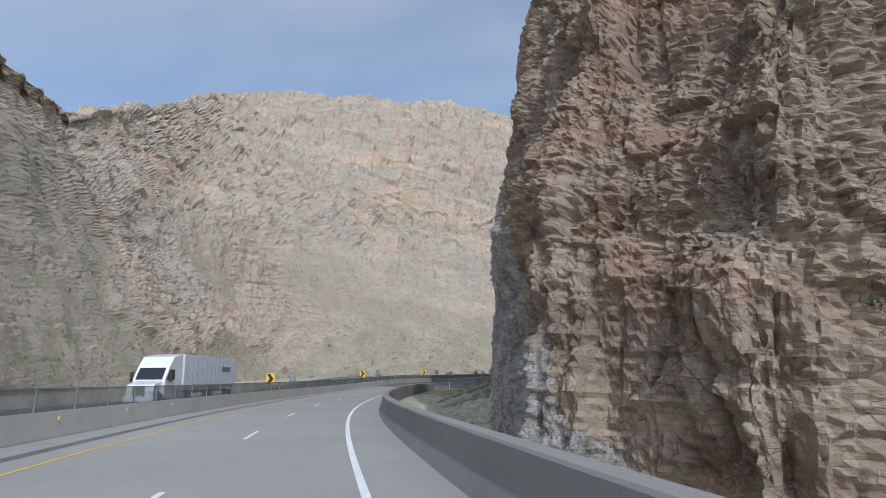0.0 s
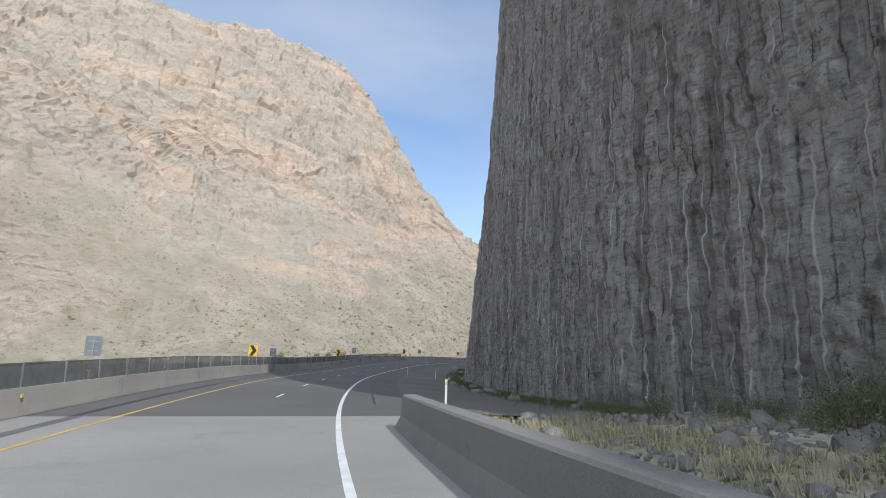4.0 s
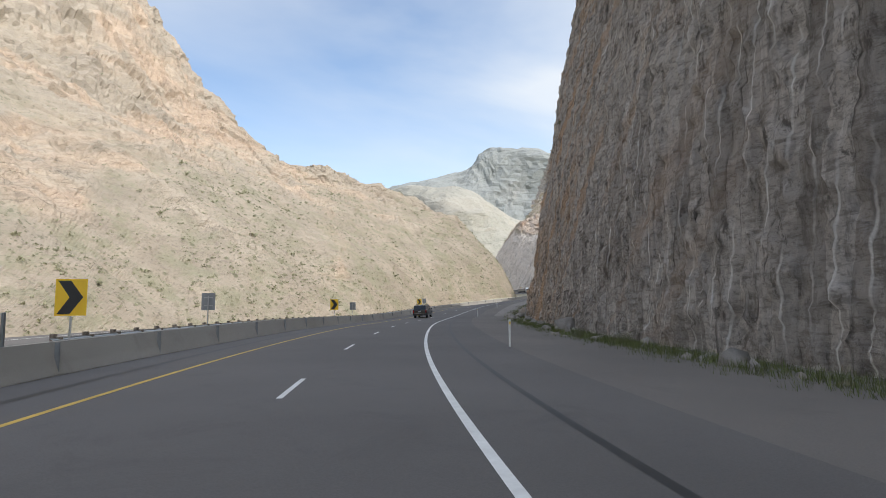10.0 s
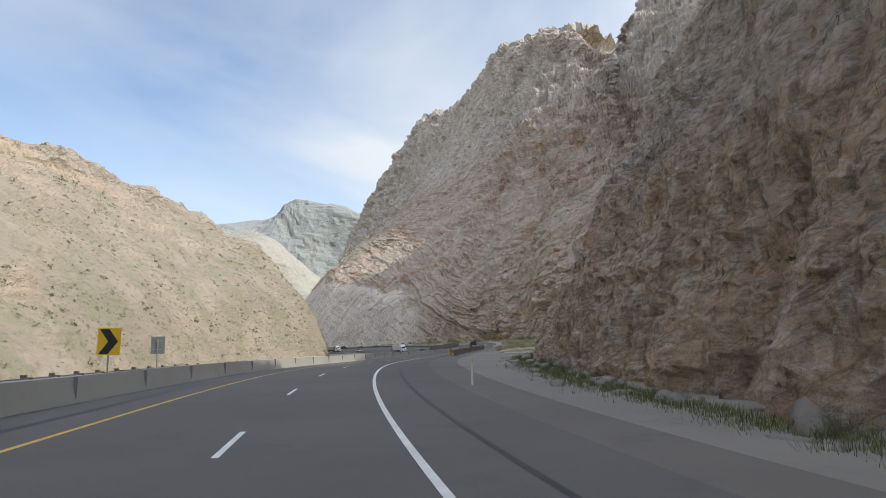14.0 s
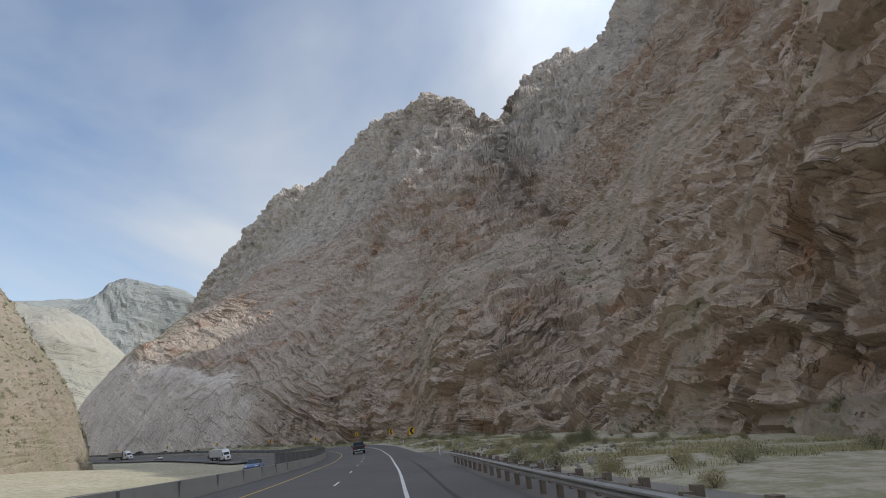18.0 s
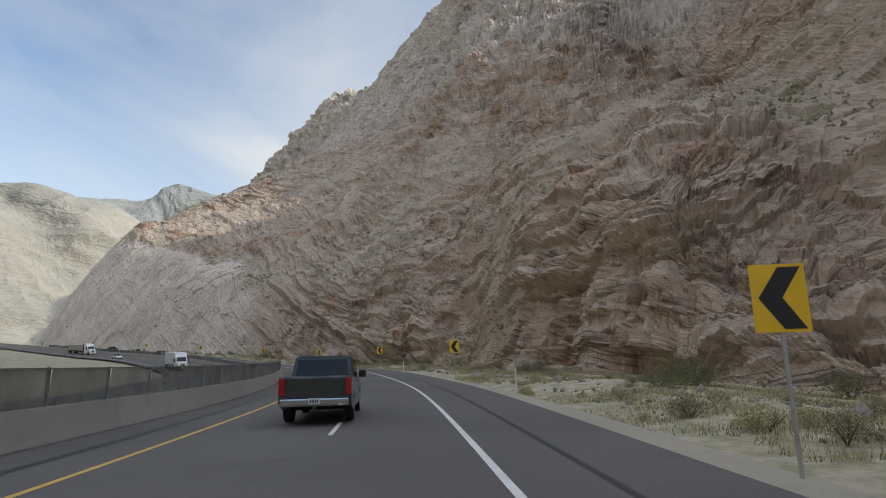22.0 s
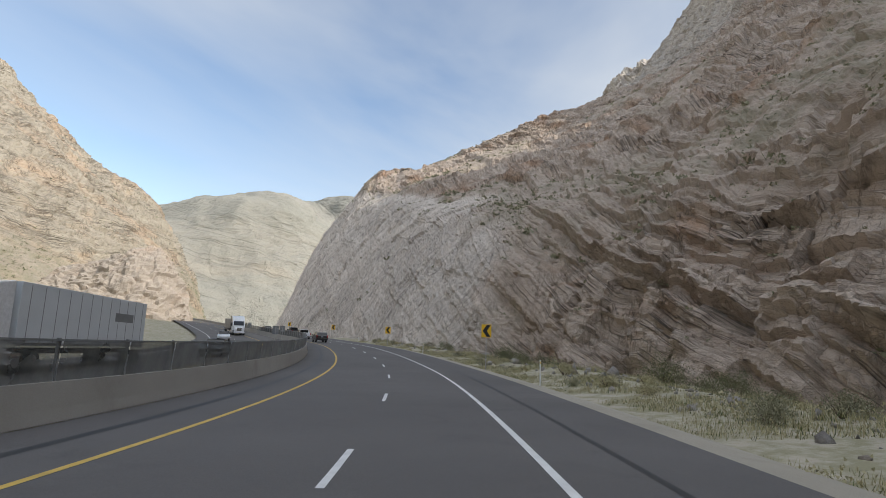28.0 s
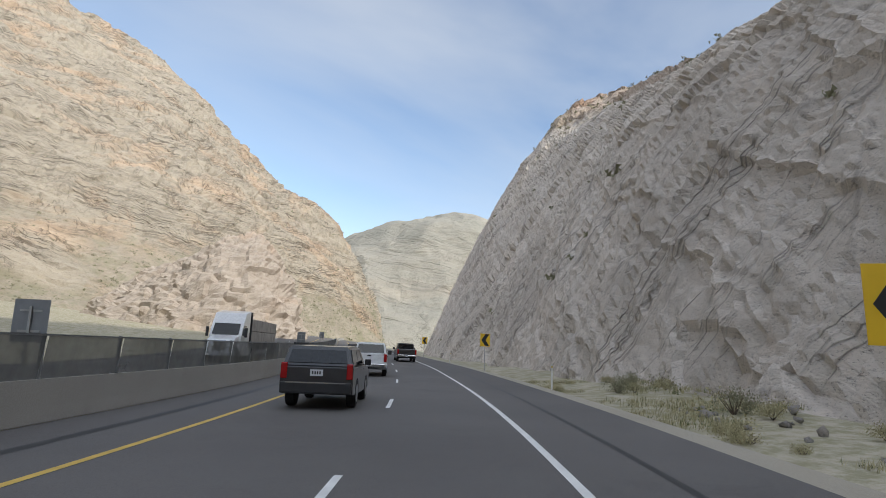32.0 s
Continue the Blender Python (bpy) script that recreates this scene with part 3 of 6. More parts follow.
def closed(name, s0, s1, profile, material, step=1.0):
    """Sweeps a closed profile and caps it."""
    s = np.arange(s0, s1 + step * 0.5, step)
    prof = np.asarray(list(profile) + [profile[0]], float)
    p = on_road(s[:, None], prof[None, :, 0], prof[None, :, 1])
    ob = grid_mesh(name, p, material)
    bm = bmesh.new()
    bm.from_mesh(ob.data)
    bmesh.ops.remove_doubles(bm, verts=bm.verts, dist=1e-4)
    bmesh.ops.holes_fill(bm, edges=[e for e in bm.edges if e.is_boundary], sides=0)
    bmesh.ops.recalc_face_normals(bm, faces=bm.faces)
    bm.to_mesh(ob.data)
    bm.free()
    return ob


def structure(ob, label, category):
    return tagged(ob, label, category, kind="structure")


road_deck = structure(strip("road_bridge_deck", S_MIN, BRIDGE, [(-3.5, 0.0), (-1.4, 0.0), (1.8, 0.0), (5.5, 0.0), (8.3, 0.0)], DECK, 2.0),
                      "pale worn concrete bridge deck of a two-lane carriageway", "road")
road = structure(strip("road", BRIDGE, S_MAX, [(-4.9, 0.0), (-1.9, 0.0), (1.8, 0.0), (5.5, 0.0), (8.3, 0.0)], ASPHALT, 2.0),
                 "dark grey asphalt two-lane carriageway with wide shoulders", "road")
road_far = structure(strip("road_opposite", S_MIN, S_MAX, [(12.6, 0.0), (15, 0.0), (19.0, 0.0), (23.5, 0.0)], ASPHALT, 2.0),
                     "dark asphalt carriageway of the oncoming traffic", "road")
for nm, mid, wide, mat, lab in (("edge_line_white", -1.38, 0.15, WHITE_PAINT, "solid white painted edge line"),
                                ("edge_line_yellow", 5.49, 0.14, YELLOW_PAINT, "solid yellow painted edge line"),
                                ("edge_line_yellow_opposite", 13.8, 0.14, YELLOW_PAINT, "solid yellow painted edge line"),
                                ("edge_line_white_opposite", 21.3, 0.14, WHITE_PAINT, "solid white painted edge line")):
    structure(strip(nm, S_MIN, S_MAX, [(mid - wide / 2, 0.006), (mid + wide / 2, 0.006)], mat, 1.0), lab, "road marking")

# ---------------------------------------------------------------- ground


def nearest_road(x, y):
    """Index of the nearest road sample, and the distance to it."""
    cx, cy = RX[::12], RY[::12]
    best, where = np.full(x.shape, 1e12), np.zeros(x.shape, int)
    for i in range(len(cx)):
        d = (x - cx[i]) ** 2 + (y - cy[i]) ** 2
        m = d < best
        best[m], where[m] = d[m], i
    return where * 12, np.sqrt(best)


def ground_height(x, y):
    i, d = nearest_road(x, y)
    left = -(x - RX[i]) * TY[i] + (y - RY[i]) * TX[i]
    fade = np.clip((90 - d) / 55, 0, 1)
    z = RZ[i] * fade + RB[i] * np.clip(left, -12, 26) * fade - 0.45
    s = S[i] - S0
    right = -left
    gully = np.clip((BRIDGE - 8 - s) / 14, 0, 1) * np.clip((right - 3.6) / 2.0, 0, 1)       # the drop beside the bridge
    z = z - gully * np.interp(s, [50, 70, 82], [6.0, 1.0, 0.25])
    z = z + gully * np.interp(s, [58, 72, 84, 96], [0, 1, 1, 0]) * np.clip((right - 7) / 11, 0, 1) * 3.4      # rubble against the cliff
    z = z + np.interp(s, [84, 98, 106, 112], [0, 1, 1, 0]) * np.clip((right - 3.6) / 1.5, 0, 1) * np.clip((30 - right) / 8, 0, 1) * 0.34
    verge = np.clip((-left - 7) / 5, 0, 1) * np.clip((s - 388) / 30, 0, 1)
    p = np.stack([x, y, 0 * x], -1)
    z = z + verge * (0.45 + 0.5 * fbm(p / 9.0, 5, 3))
    return z + np.clip((d - 30) / 60, 0, 1) * fbm(p / 40.0, 3, 3) * 1.5


def axis_steps(fine0, fine1, step, reach):
    mid = np.arange(fine0, fine1 + 1, step)
    out = np.geomspace(60, reach, 14)
    return np.r_[fine0 - out[::-1], mid, fine1 + out]


gx, gy = np.meshgrid(axis_steps(-180, 620, 4.5, 3800), axis_steps(-150, 900, 4.5, 3800), indexing="ij")
gz = ground_height(gx, gy)
ground = structure(grid_mesh("ground", np.stack([gx, gy, gz], -1), GROUND, True), "dry stony ground with sparse yellow-green grass", "ground")

# ---------------------------------------------------------------- rock masses


def layers(p, seed, dip, thick, fold=False):
    """How high each place lies across the beds; folded beds sag from the smooth slabs and rise again beyond."""
    if fold:
        r = 0.25 * p[..., 0] - p[..., 1]
        flat = np.clip((p[..., 2] - 95) / 70, 0, 1)
        lean = 0.09 * r - 0.44 * 35 * np.log(np.cosh((r + 340) / 35))
        return 0.85 * p[..., 2] + (1 - 0.8 * flat) * lean + 6.0 * fbm(p / 38.0, seed + 80, 3) + 2.2 * fbm(p / 10.0, seed + 84, 3)
    axis = np.array(dip) / np.linalg.norm(dip)
    return p @ axis + 0.55 * thick * fbm(p / (8.0 * thick), seed + 80, 3)


def carve(p, seed, big=(40, 8), mid=(11, 2.5), joint=((5, 5, 3), 1.2), small=((1.7, 1.7, 1.1), 0.4), bed=0.0, dip=(0.08, -0.05, 1.0), thick=4.2, flute=0.0, rib=0.0, gully=0.0, crag=0.0, crag_from=60, sink=0.0, keep=None, loose=None, layer=None):
    """Moves a smooth surface in and out along its normals into weathered, jointed rock."""
    n = normals_of(p)
    axis = np.array(dip) / np.linalg.norm(dip)
    side = np.cross(axis, (0.3, 1.0, 0.1))
    side /= np.linalg.norm(side)
    if layer is None:
        layer = layers(p, seed, dip, thick)
    tilt = np.stack([p @ side, p @ np.cross(axis, side), layer], -1)          # along the beds, and across them
    broad = big[1] * fbm(p / big[0], seed, 3) - sink
    d = mid[1] * ridged(p / mid[0], seed + 20, 3)
    d = d + joint[1] * blocks(tilt, joint[0], seed + 40) + small[1] * blocks(tilt, small[0], seed + 60)
    if bed:
        patchy = np.clip(0.62 + 1.3 * fbm(p / (9.0 * thick), seed + 70, 3), 0.12, 1)
        for q, amp in ((thick * 3.1, bed * 1.1), (thick, bed), (thick * 0.38, bed * 0.22)):
            ledge = np.floor(layer / q)
            part_way = layer / q - ledge
            amp = amp * patchy
            d = d + amp * (hashed(ledge, ledge * 0, ledge * 0, seed + 81) * 2 - 1) + 0.45 * amp * (part_way - 0.5) - 0.6 * amp * (part_way < 0.16)
    if flute:
        d = d + flute * ridged(p / np.array([1.5, 1.5, 34.0]), seed + 90, 2) + 0.4 * flute * fbm(p / np.array([5.0, 5.0, 30.0]), seed + 95, 2)
    if rib:
        d = d + rib * ridged(p / np.array([15.0, 15.0, 62.0]), seed + 97, 3)
    if gully:
        d = d + gully * (ridged(p / np.array([52.0, 52.0, 190.0]), seed + 98, 3) - 0.2)
    if crag:
        # tall jointed columns and clefts on the high walls
        high = np.clip((p[..., 2] - crag_from) / (2.0 * crag_from), 0, 1)
        d = d + crag * high * (blocks(p, (15, 15, 26), seed + 101, 0.5) + 0.6 * blocks(p, (6, 6, 13), seed + 103, 0.4) + 0.8 * ridged(p / np.array([24.0, 24.0, 80.0]), seed + 105, 2))
    if loose is not None:
        d = d * (1 - 0.62 * loose)
    if keep is not None:
        d, broad = d * keep, broad * np.minimum(1, keep * 1.2)
    return p + n * (d + broad)[..., None]


ROCKY, SCREE = {}, {}


def give(ob, name, values):
    """Stores one number for each vertex."""
    ob.data.attributes.new(name, "FLOAT", "POINT").data.foreach_set("value", values.reshape(-1).astype(np.float32))


def scree(p, seed, height, spread, cell, reach=0):
    """Where loose slopes lie against the foot of the walls, and in gullies."""
    top = height + spread * fbm(p * [1, 1, 0] / cell, seed, 3) * 2
    foot = np.clip((top - p[..., 2]) / (0.12 * height) + 0.5, 0, 1)
    gully = np.clip((ridged(p / np.array([cell * 1.1, cell * 1.1, cell * 3.0]), seed + 5, 2) - 0.42) * 4, 0, 1) * np.clip(((reach or height * 3.2) - p[..., 2]) / height, 0, 1)
    return np.maximum(foot, 0.85 * gully)


def mass(name, lines, nu, nv, material, label, seed, calm=(), talus=None, smooth_from=None, rows=None, fold=False, **kw):
    """A rock mass lofted through its foot, shoulders and ridge; calm: (share along, share of relief) pairs."""
    p = loft(lines, nu, nv, rows)
    layer = layers(p, seed, kw.get("dip", (0.08, -0.05, 1.0)), kw.get("thick", 4.2), fold)
    keep = np.interp(np.linspace(0, 1, nu), *zip(*calm))[:, None] * np.ones((1, nv)) if calm else None
    loose = scree(p, seed + 200, *talus) if talus else np.zeros(p.shape[:2])
    slab = np.zeros(p.shape[:2])
    if smooth_from:
        edge = fbm(p / 22.0, seed + 210, 3)
        slab = np.clip((p[..., 1] - smooth_from - 0.9 * p[..., 2] + 26 * edge) / 14, 0, 1)
        level = np.interp(np.linspace(0, 1, nv), *zip(*(rows or ((0, 0), (1, 1))))) * (len(lines) - 1)
        slab = slab * np.clip((66 + 14 * edge - p[..., 2]) / 9, 0, 1) * np.clip((1.82 + 0.3 * edge - level[None]) / 0.12, 0, 1)
        loose = loose * (1 - slab)
        keep = keep * (1 - 0.7 * slab)
    p = carve(p, seed, keep=keep, loose=loose, layer=layer, **kw)
    if smooth_from:
        # shallow slabs and broken edges on the smooth beds
        lean = p @ np.array([[0.82, -0.2, 0.5], [0.3, 0.95, 0.0], [-0.5, 0.15, 0.85]]).T
        up_dip = p @ np.array([[0.305, 0.837, 0.455], [0.315, -0.54, 0.783], [-0.90, 0.10, 0.42]]).T          # across the long joints, along them, out of the face
        low = 0.25 * ridged(p / np.array([6.0, 6.0, 10.0]), seed + 220, 2) + 0.42 * blocks(up_dip, (3.6, 34, 60), seed + 226, 0.25) + 0.2 * blocks(up_dip, (1.6, 12, 60), seed + 228, 0.3) + 0.1 * blocks(lean, (2.5, 1.2, 0.9), seed + 224, 0.5)
        p = p + normals_of(p) * (slab * low)[..., None]
    ROCKY[name], SCREE[name] = p, loose
    ob = grid_mesh(name, p, material)
    give(ob, "loose", loose)
    give(ob, "slab", slab)
    give(ob, "layer", layer)
    return tagged(ob, label, "cliff", kind="structure")


# The sunlit mountain across the gorge: foot, three shoulders, ridge; from behind the start to its nose
mass("mountain_sunny", [
    [(-66, -90, -4), (-68, 40, -4), (-84, 165, -4), (-66, 278, -3), (0, 290, -3), (62, 338, -3), (105, 362, -3), (150, 392, -3), (225, 432, -3), (296, 470, -4), (328, 525, -4), (330, 640, -4)],
    [(-84, -90, 35), (-86, 40, 35), (-104, 180, 38), (-90, 325, 33), (12, 333, 20), (68, 385, 34), (104, 402, 32), (142, 416, 28), (233, 456, 27), (295, 484, 24), (320, 536, 30), (325, 650, 30)],
    [(-105, -90, 65), (-105, 50, 68), (-124, 225, 72), (-132, 312, 104), (-28, 418, 104), (68, 428, 72), (112, 442, 62), (160, 466, 56), (225, 505, 63), (289, 505, 50), (312, 560, 60), (318, 670, 60)],
    [(-122, -90, 78), (-126, 110, 86), (-150, 252, 112), (-140, 425, 178), (-36, 470, 165), (74, 500, 130), (122, 520, 106), (176, 522, 80), (222, 535, 80), (286, 530, 61), (304, 582, 76), (300, 700, 70)],
    [(-140, -90, 82), (-147, 140, 97), (-173, 272, 134), (-190, 555, 290), (-54, 588, 298), (78, 632, 298), (130, 612, 208), (180, 580, 113), (222, 562, 96), (282, 555, 74), (296, 602, 82), (270, 760, 80)],
    [(-300, -90, 70), (-300, 90, 80), (-330, 470, 180), (-230, 760, 255), (-40, 760, 250), (100, 800, 250), (160, 780, 170), (200, 720, 110), (230, 680, 90), (270, 640, 70), (270, 700, 60), (230, 860, 60)],
], 860, 330, ROCK_SUNNY, "sunlit tan and pink limestone mountainside with ledges, cracks and scrub", 11, sink=3.5, big=(70, 7), mid=(14, 2.3), joint=((7, 7, 5), 0.3), small=((2.4, 2.4, 1.8), 0.3), bed=0.28, rib=3.0, crag=1.9, crag_from=40, talus=(30, 26, 70))

# The cliff cut by the road: along the right side
_cs = np.array([15, 17, 19, 25, 26, 27.5, 30, 36, 45, 58, 66, 76, 95, 115, 135, 160, 200, 240, 285, 300, 330, 370, 400])
_co = np.array([36, 22, 15.6, 14.6, 13.5, 10.7, 10.2, 10.3, 10.8, 11.8, 14.5, 18.5, 17.5, 15.5, 14.5, 13.3, 12.2, 11.8, 11.6, 11.4, 12.2, 16.0, 21.0])
_s = np.r_[np.arange(15, 32, 0.1), np.arange(32, 60, 0.15), np.arange(60, 260, 0.24), np.arange(260, 395.1, 0.4)]
_nu = len(_s)
_off = np.interp(_s, np.arange(0, 400, 0.5), np.convolve(np.pad(np.interp(np.arange(0, 400, 0.5), _cs, _co), 3, "edge"), np.ones(7) / 7, "valid"))
_hi = np.interp(_s, [6, 20, 45, 58, 66, 72, 78, 112, 124, 200, 270, 300, 340, 395], [16, 24, 33, 34, 33, 34, 40, 60, 67, 60, 53, 50, 46, 36])
_lev = np.array([-0.12, 0.0, 0.25, 0.5, 0.75, 1.0, 1.06, 1.1])
_set = np.array([0.0, 0.0, 2.4, 5.6, 9.5, 14.5, 26, 75])
_grow = np.interp(_s, [6, 40, 56, 66, 78, 92, 112, 148, 168, 190, 215, 245, 270, 320, 395], [0.5, 0.3, 0.3, 0.5, 0.5, 0.3, 0.3, 0.42, 1.0, 1.5, 1.45, 1.05, 1.0, 1.7, 2.4])
_lines = []
for lv, st in zip(_lev, _set):
    q = on_road(_s, -(_off + st * _grow))
    q[:, 2] = np.interp(_s, [6, 80, 100, 395], [-6, -6, -0.6, -0.6]) * (1 if lv <= 0 else 0) + _hi * lv - (2 if lv < 0 else 0)
    _lines.append(q)
_p = np.stack([spline([l[i] for l in _lines], 700) for i in range(_nu)], 0)
_p = _p[:, np.r_[0:100:10, 100:500:2, 500:700:5]]           # close rows where the face shows
_cut = np.interp(_s, [6, 40, 54, 64, 258, 300, 340, 380], [0.0, 0.0, 0.7, 1.0, 1.0, 0.5, 0.3, 0.1])
_rough = carve(_p, 23, (14, 3.4), (6, 0.9), ((1.4, 1.4, 2.6), 0.45), ((0.55, 0.55, 0.36), 0.17), 0.07, thick=0.6, flute=0.6, rib=0.9)
_rough = _rough + normals_of(_p) * (1.2 * ridged(_p / np.array([6.0, 6.0, 30.0]), 33, 2) + 0.10 * blocks(_p, (0.35, 0.35, 0.22), 35, 0.6) + 0.22 * ridged(_p / np.array([1.1, 1.1, 0.5]), 36, 3))[..., None]
_tall = _p * np.array([1, 1, 0.1])                           # relief drawn out along the drill holes
_face = 0.6 * fbm(_tall / 40.0, 29, 3) + 0.22 * ridged(_tall / 6.0, 49, 3) + 0.2 * ridged(_tall / 1.5, 52, 2) + 0.12 * blocks(_p, (0.6, 0.6, 1.1), 89) + 0.09 * blocks(_p, (0.42, 0.42, 0.5), 43, 0.6) + 0.08 * ridged(_p / np.array([0.9, 0.9, 0.7]), 44, 3)
_trim = _p + normals_of(_p) * _face[..., None]
_col = np.abs(np.sin(np.pi * (0.93 * _s + 0.8 * fbm(np.stack([_s / 30, 0 * _s, 0 * _s], -1), 47, 2))))[:, None]
_trim = _trim + normals_of(_p) * (0.15 * _col * np.clip(0.45 + 1.6 * fbm(_p / 9.0, 48, 3), 0, 1))[..., None]
_p = _rough * (1 - _cut[:, None, None]) + _trim * _cut[:, None, None]
ROCKY["cliff_roadside"] = _p
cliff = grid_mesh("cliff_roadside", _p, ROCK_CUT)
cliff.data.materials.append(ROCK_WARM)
_run = np.repeat(_s[:, None], _p.shape[1], 1)
give(cliff, "run", _run)
give(cliff, "rise", _p[..., 2])
give(cliff, "layer", _p[..., 2] - 0.22 * _run)
_warm = (_run + 7 * fbm(_p / 5.0, 37, 5) - 1.0 * (_p[..., 2] - 10))[:-1, :-1] < 39
cliff.data.polygons.foreach_set("material_index", _warm.reshape(-1).astype(np.int32))
tagged(cliff, "tall shaded grey and brown rock face cut with vertical drill grooves", "cliff", kind="structure")

# The shaded mountain ahead, an amphitheatre that ends in smooth slabs
mass("mountain_shaded", [
    [(120, 262, -4), (185, 304, -4), (225, 318, -3), (272, 334, -3), (318, 370, -3), (360, 408, -3), (393, 450, -3), (404, 486, -3), (416, 528, -3), (430, 580, -3), (442, 628, -3), (470, 690, -3)],
    [(130, 250, 30), (196, 298, 24), (238, 312, 20), (306, 336, 18), (325, 366, 30), (376, 402, 22), (408, 440, 24), (415, 476, 24), (428, 528, 29), (445, 580, 36), (460, 638, 40), (486, 690, 32)],
    [(140, 235, 70), (208, 285, 65), (262, 292, 55), (344, 323, 51), (362, 350, 56), (400, 397, 62), (432, 428, 58), (444, 478, 46), (452, 540, 46), (468, 603, 61), (479, 637, 71), (503, 690, 52)],
    [(150, 215, 66), (222, 258, 88), (300, 268, 108), (412, 330, 98), (450, 355, 105), (474, 390, 112), (490, 440, 105), (505, 490, 106), (522, 562, 96), (508, 614, 86), (502, 650, 77), (530, 695, 58)],
    [(180, 175, 85), (262, 205, 130), (390, 255, 205), (516, 345, 160), (560, 385, 190), (583, 399, 232), (604, 464, 262), (632, 528, 232), (625, 570, 178), (552, 620, 116), (535, 662, 92), (570, 710, 62)],
    [(210, 140, 95), (330, 150, 170), (480, 225, 350), (640, 285, 356), (690, 360, 360), (620, 402, 268), (645, 445, 309), (706, 552, 342), (770, 700, 250), (680, 700, 165), (600, 705, 108), (620, 750, 70)],
    [(300, 40, 100), (420, 60, 180), (600, 140, 360), (800, 240, 340), (850, 330, 330), (800, 400, 260), (850, 480, 290), (950, 640, 320), (900, 800, 200), (770, 800, 120), (680, 790, 60), (690, 830, 30)],
], 1150, 390, ROCK_BROWN, "shaded brown mountainside of tilted beds, gullies and smooth slabs", 41, calm=((0, 1), (0.6, 1), (0.68, 0.5), (1, 0.4)), talus=(2, 1.5, 55, 120), smooth_from=488,
     rows=((0, 0), (0.93, 0.834), (1, 1)), fold=True, sink=1.5,
     big=(60, 8), mid=(17, 2.6), joint=((8, 7, 4.0), 1.5), small=((2.8, 2.8, 2.0), 0.6), bed=1.1, dip=(-0.3, 0.1, 0.9), thick=3.6, rib=3.2, gully=6.0, crag=2.6, crag_from=75)

mass("mountain_peak", [
    [(700, 480, 240), (780, 590, 250), (830, 700, 240), (900, 800, 235), (960, 900, 230), (1000, 1000, 220), (1040, 1090, 210), (1100, 1180, 200)],
    [(740, 470, 320), (850, 600, 360), (900, 690, 350), (960, 785, 345), (1020, 880, 340), (1060, 970, 320), (1070, 1050, 280), (1120, 1160, 240)],
    [(790, 470, 400), (935, 640, 490), (1021, 718, 516), (1061, 775, 498), (1104, 862, 486), (1138, 952, 502), (1110, 1050, 370), (1150, 1150, 290)],
    [(950, 440, 400), (1120, 620, 480), (1180, 720, 500), (1200, 790, 480), (1240, 880, 470), (1270, 980, 480), (1240, 1090, 360), (1240, 1190, 290)],
], 300, 130, ROCK_BROWN, "pale brown upper cliffs of the shaded mountain", 131, big=(80, 6), mid=(26, 4), joint=((16, 14, 9), 4.0), small=((6, 5, 4), 1.6), bed=2.4, thick=8.0, rib=3.0, crag=4.0)

mass("mountain_beyond", [
    [(60, 700, -4), (230, 750, -4), (345, 768, -4), (430, 825, -4), (490, 885, -4), (534, 925, -4), (552, 1000, -4), (540, 1150, -4)],
    [(60, 790, 40), (230, 830, 42), (348, 842, 40), (440, 885, 38), (490, 925, 40), (524, 965, 40), (542, 1040, 36), (530, 1170, 30)],
    [(60, 880, 105), (220, 920, 112), (350, 932, 112), (430, 975, 108), (474, 1005, 102), (502, 1025, 92), (520, 1090, 66), (510, 1190, 50)],
    [(60, 1000, 190), (210, 1050, 200), (330, 1070, 190), (400, 1085, 168), (450, 1070, 138), (492, 1060, 112), (505, 1130, 80), (490, 1210, 60)],
    [(60, 1180, 300), (180, 1210, 325), (300, 1210, 285), (380, 1160, 215), (440, 1130, 160), (480, 1120, 120), (485, 1190, 90), (470, 1250, 60)],
], 460, 240, ROCK_BEIGE, "sunlit tan limestone mountain with horizontal bands and scrub", 61, big=(60, 8), mid=(18, 1.8), joint=((7, 7, 4), 0.7), small=((2.4, 2.4, 1.5), 0.35), bed=1.3, rib=1.6, crag=1.6, crag_from=40, talus=(14, 12, 80))

mass("rock_knob", [
    [(366, 676, -3), (378, 653, -3), (394, 636, -3), (414, 636, -3), (424, 655, -3), (416, 684, -3)],
    [(376, 676, 8), (386, 658, 10), (397, 645, 13), (410, 645, 14), (417, 658, 12), (411, 680, 8)],
    [(386, 682, 14), (392, 670, 18), (399, 658, 24), (406, 658, 25), (409, 667, 19), (404, 682, 11)],
    [(392, 704, -3), (398, 694, 6), (402, 682, 10), (406, 678, 10), (406, 688, 5), (404, 704, -3)],
], 110, 80, ROCK_PALE, "small sunlit rock outcrop beside the road", 71, big=(20, 2), mid=(6, 1.2), joint=((4, 4, 2.5), 0.7), small=((1.5, 1.5, 1), 0.3))

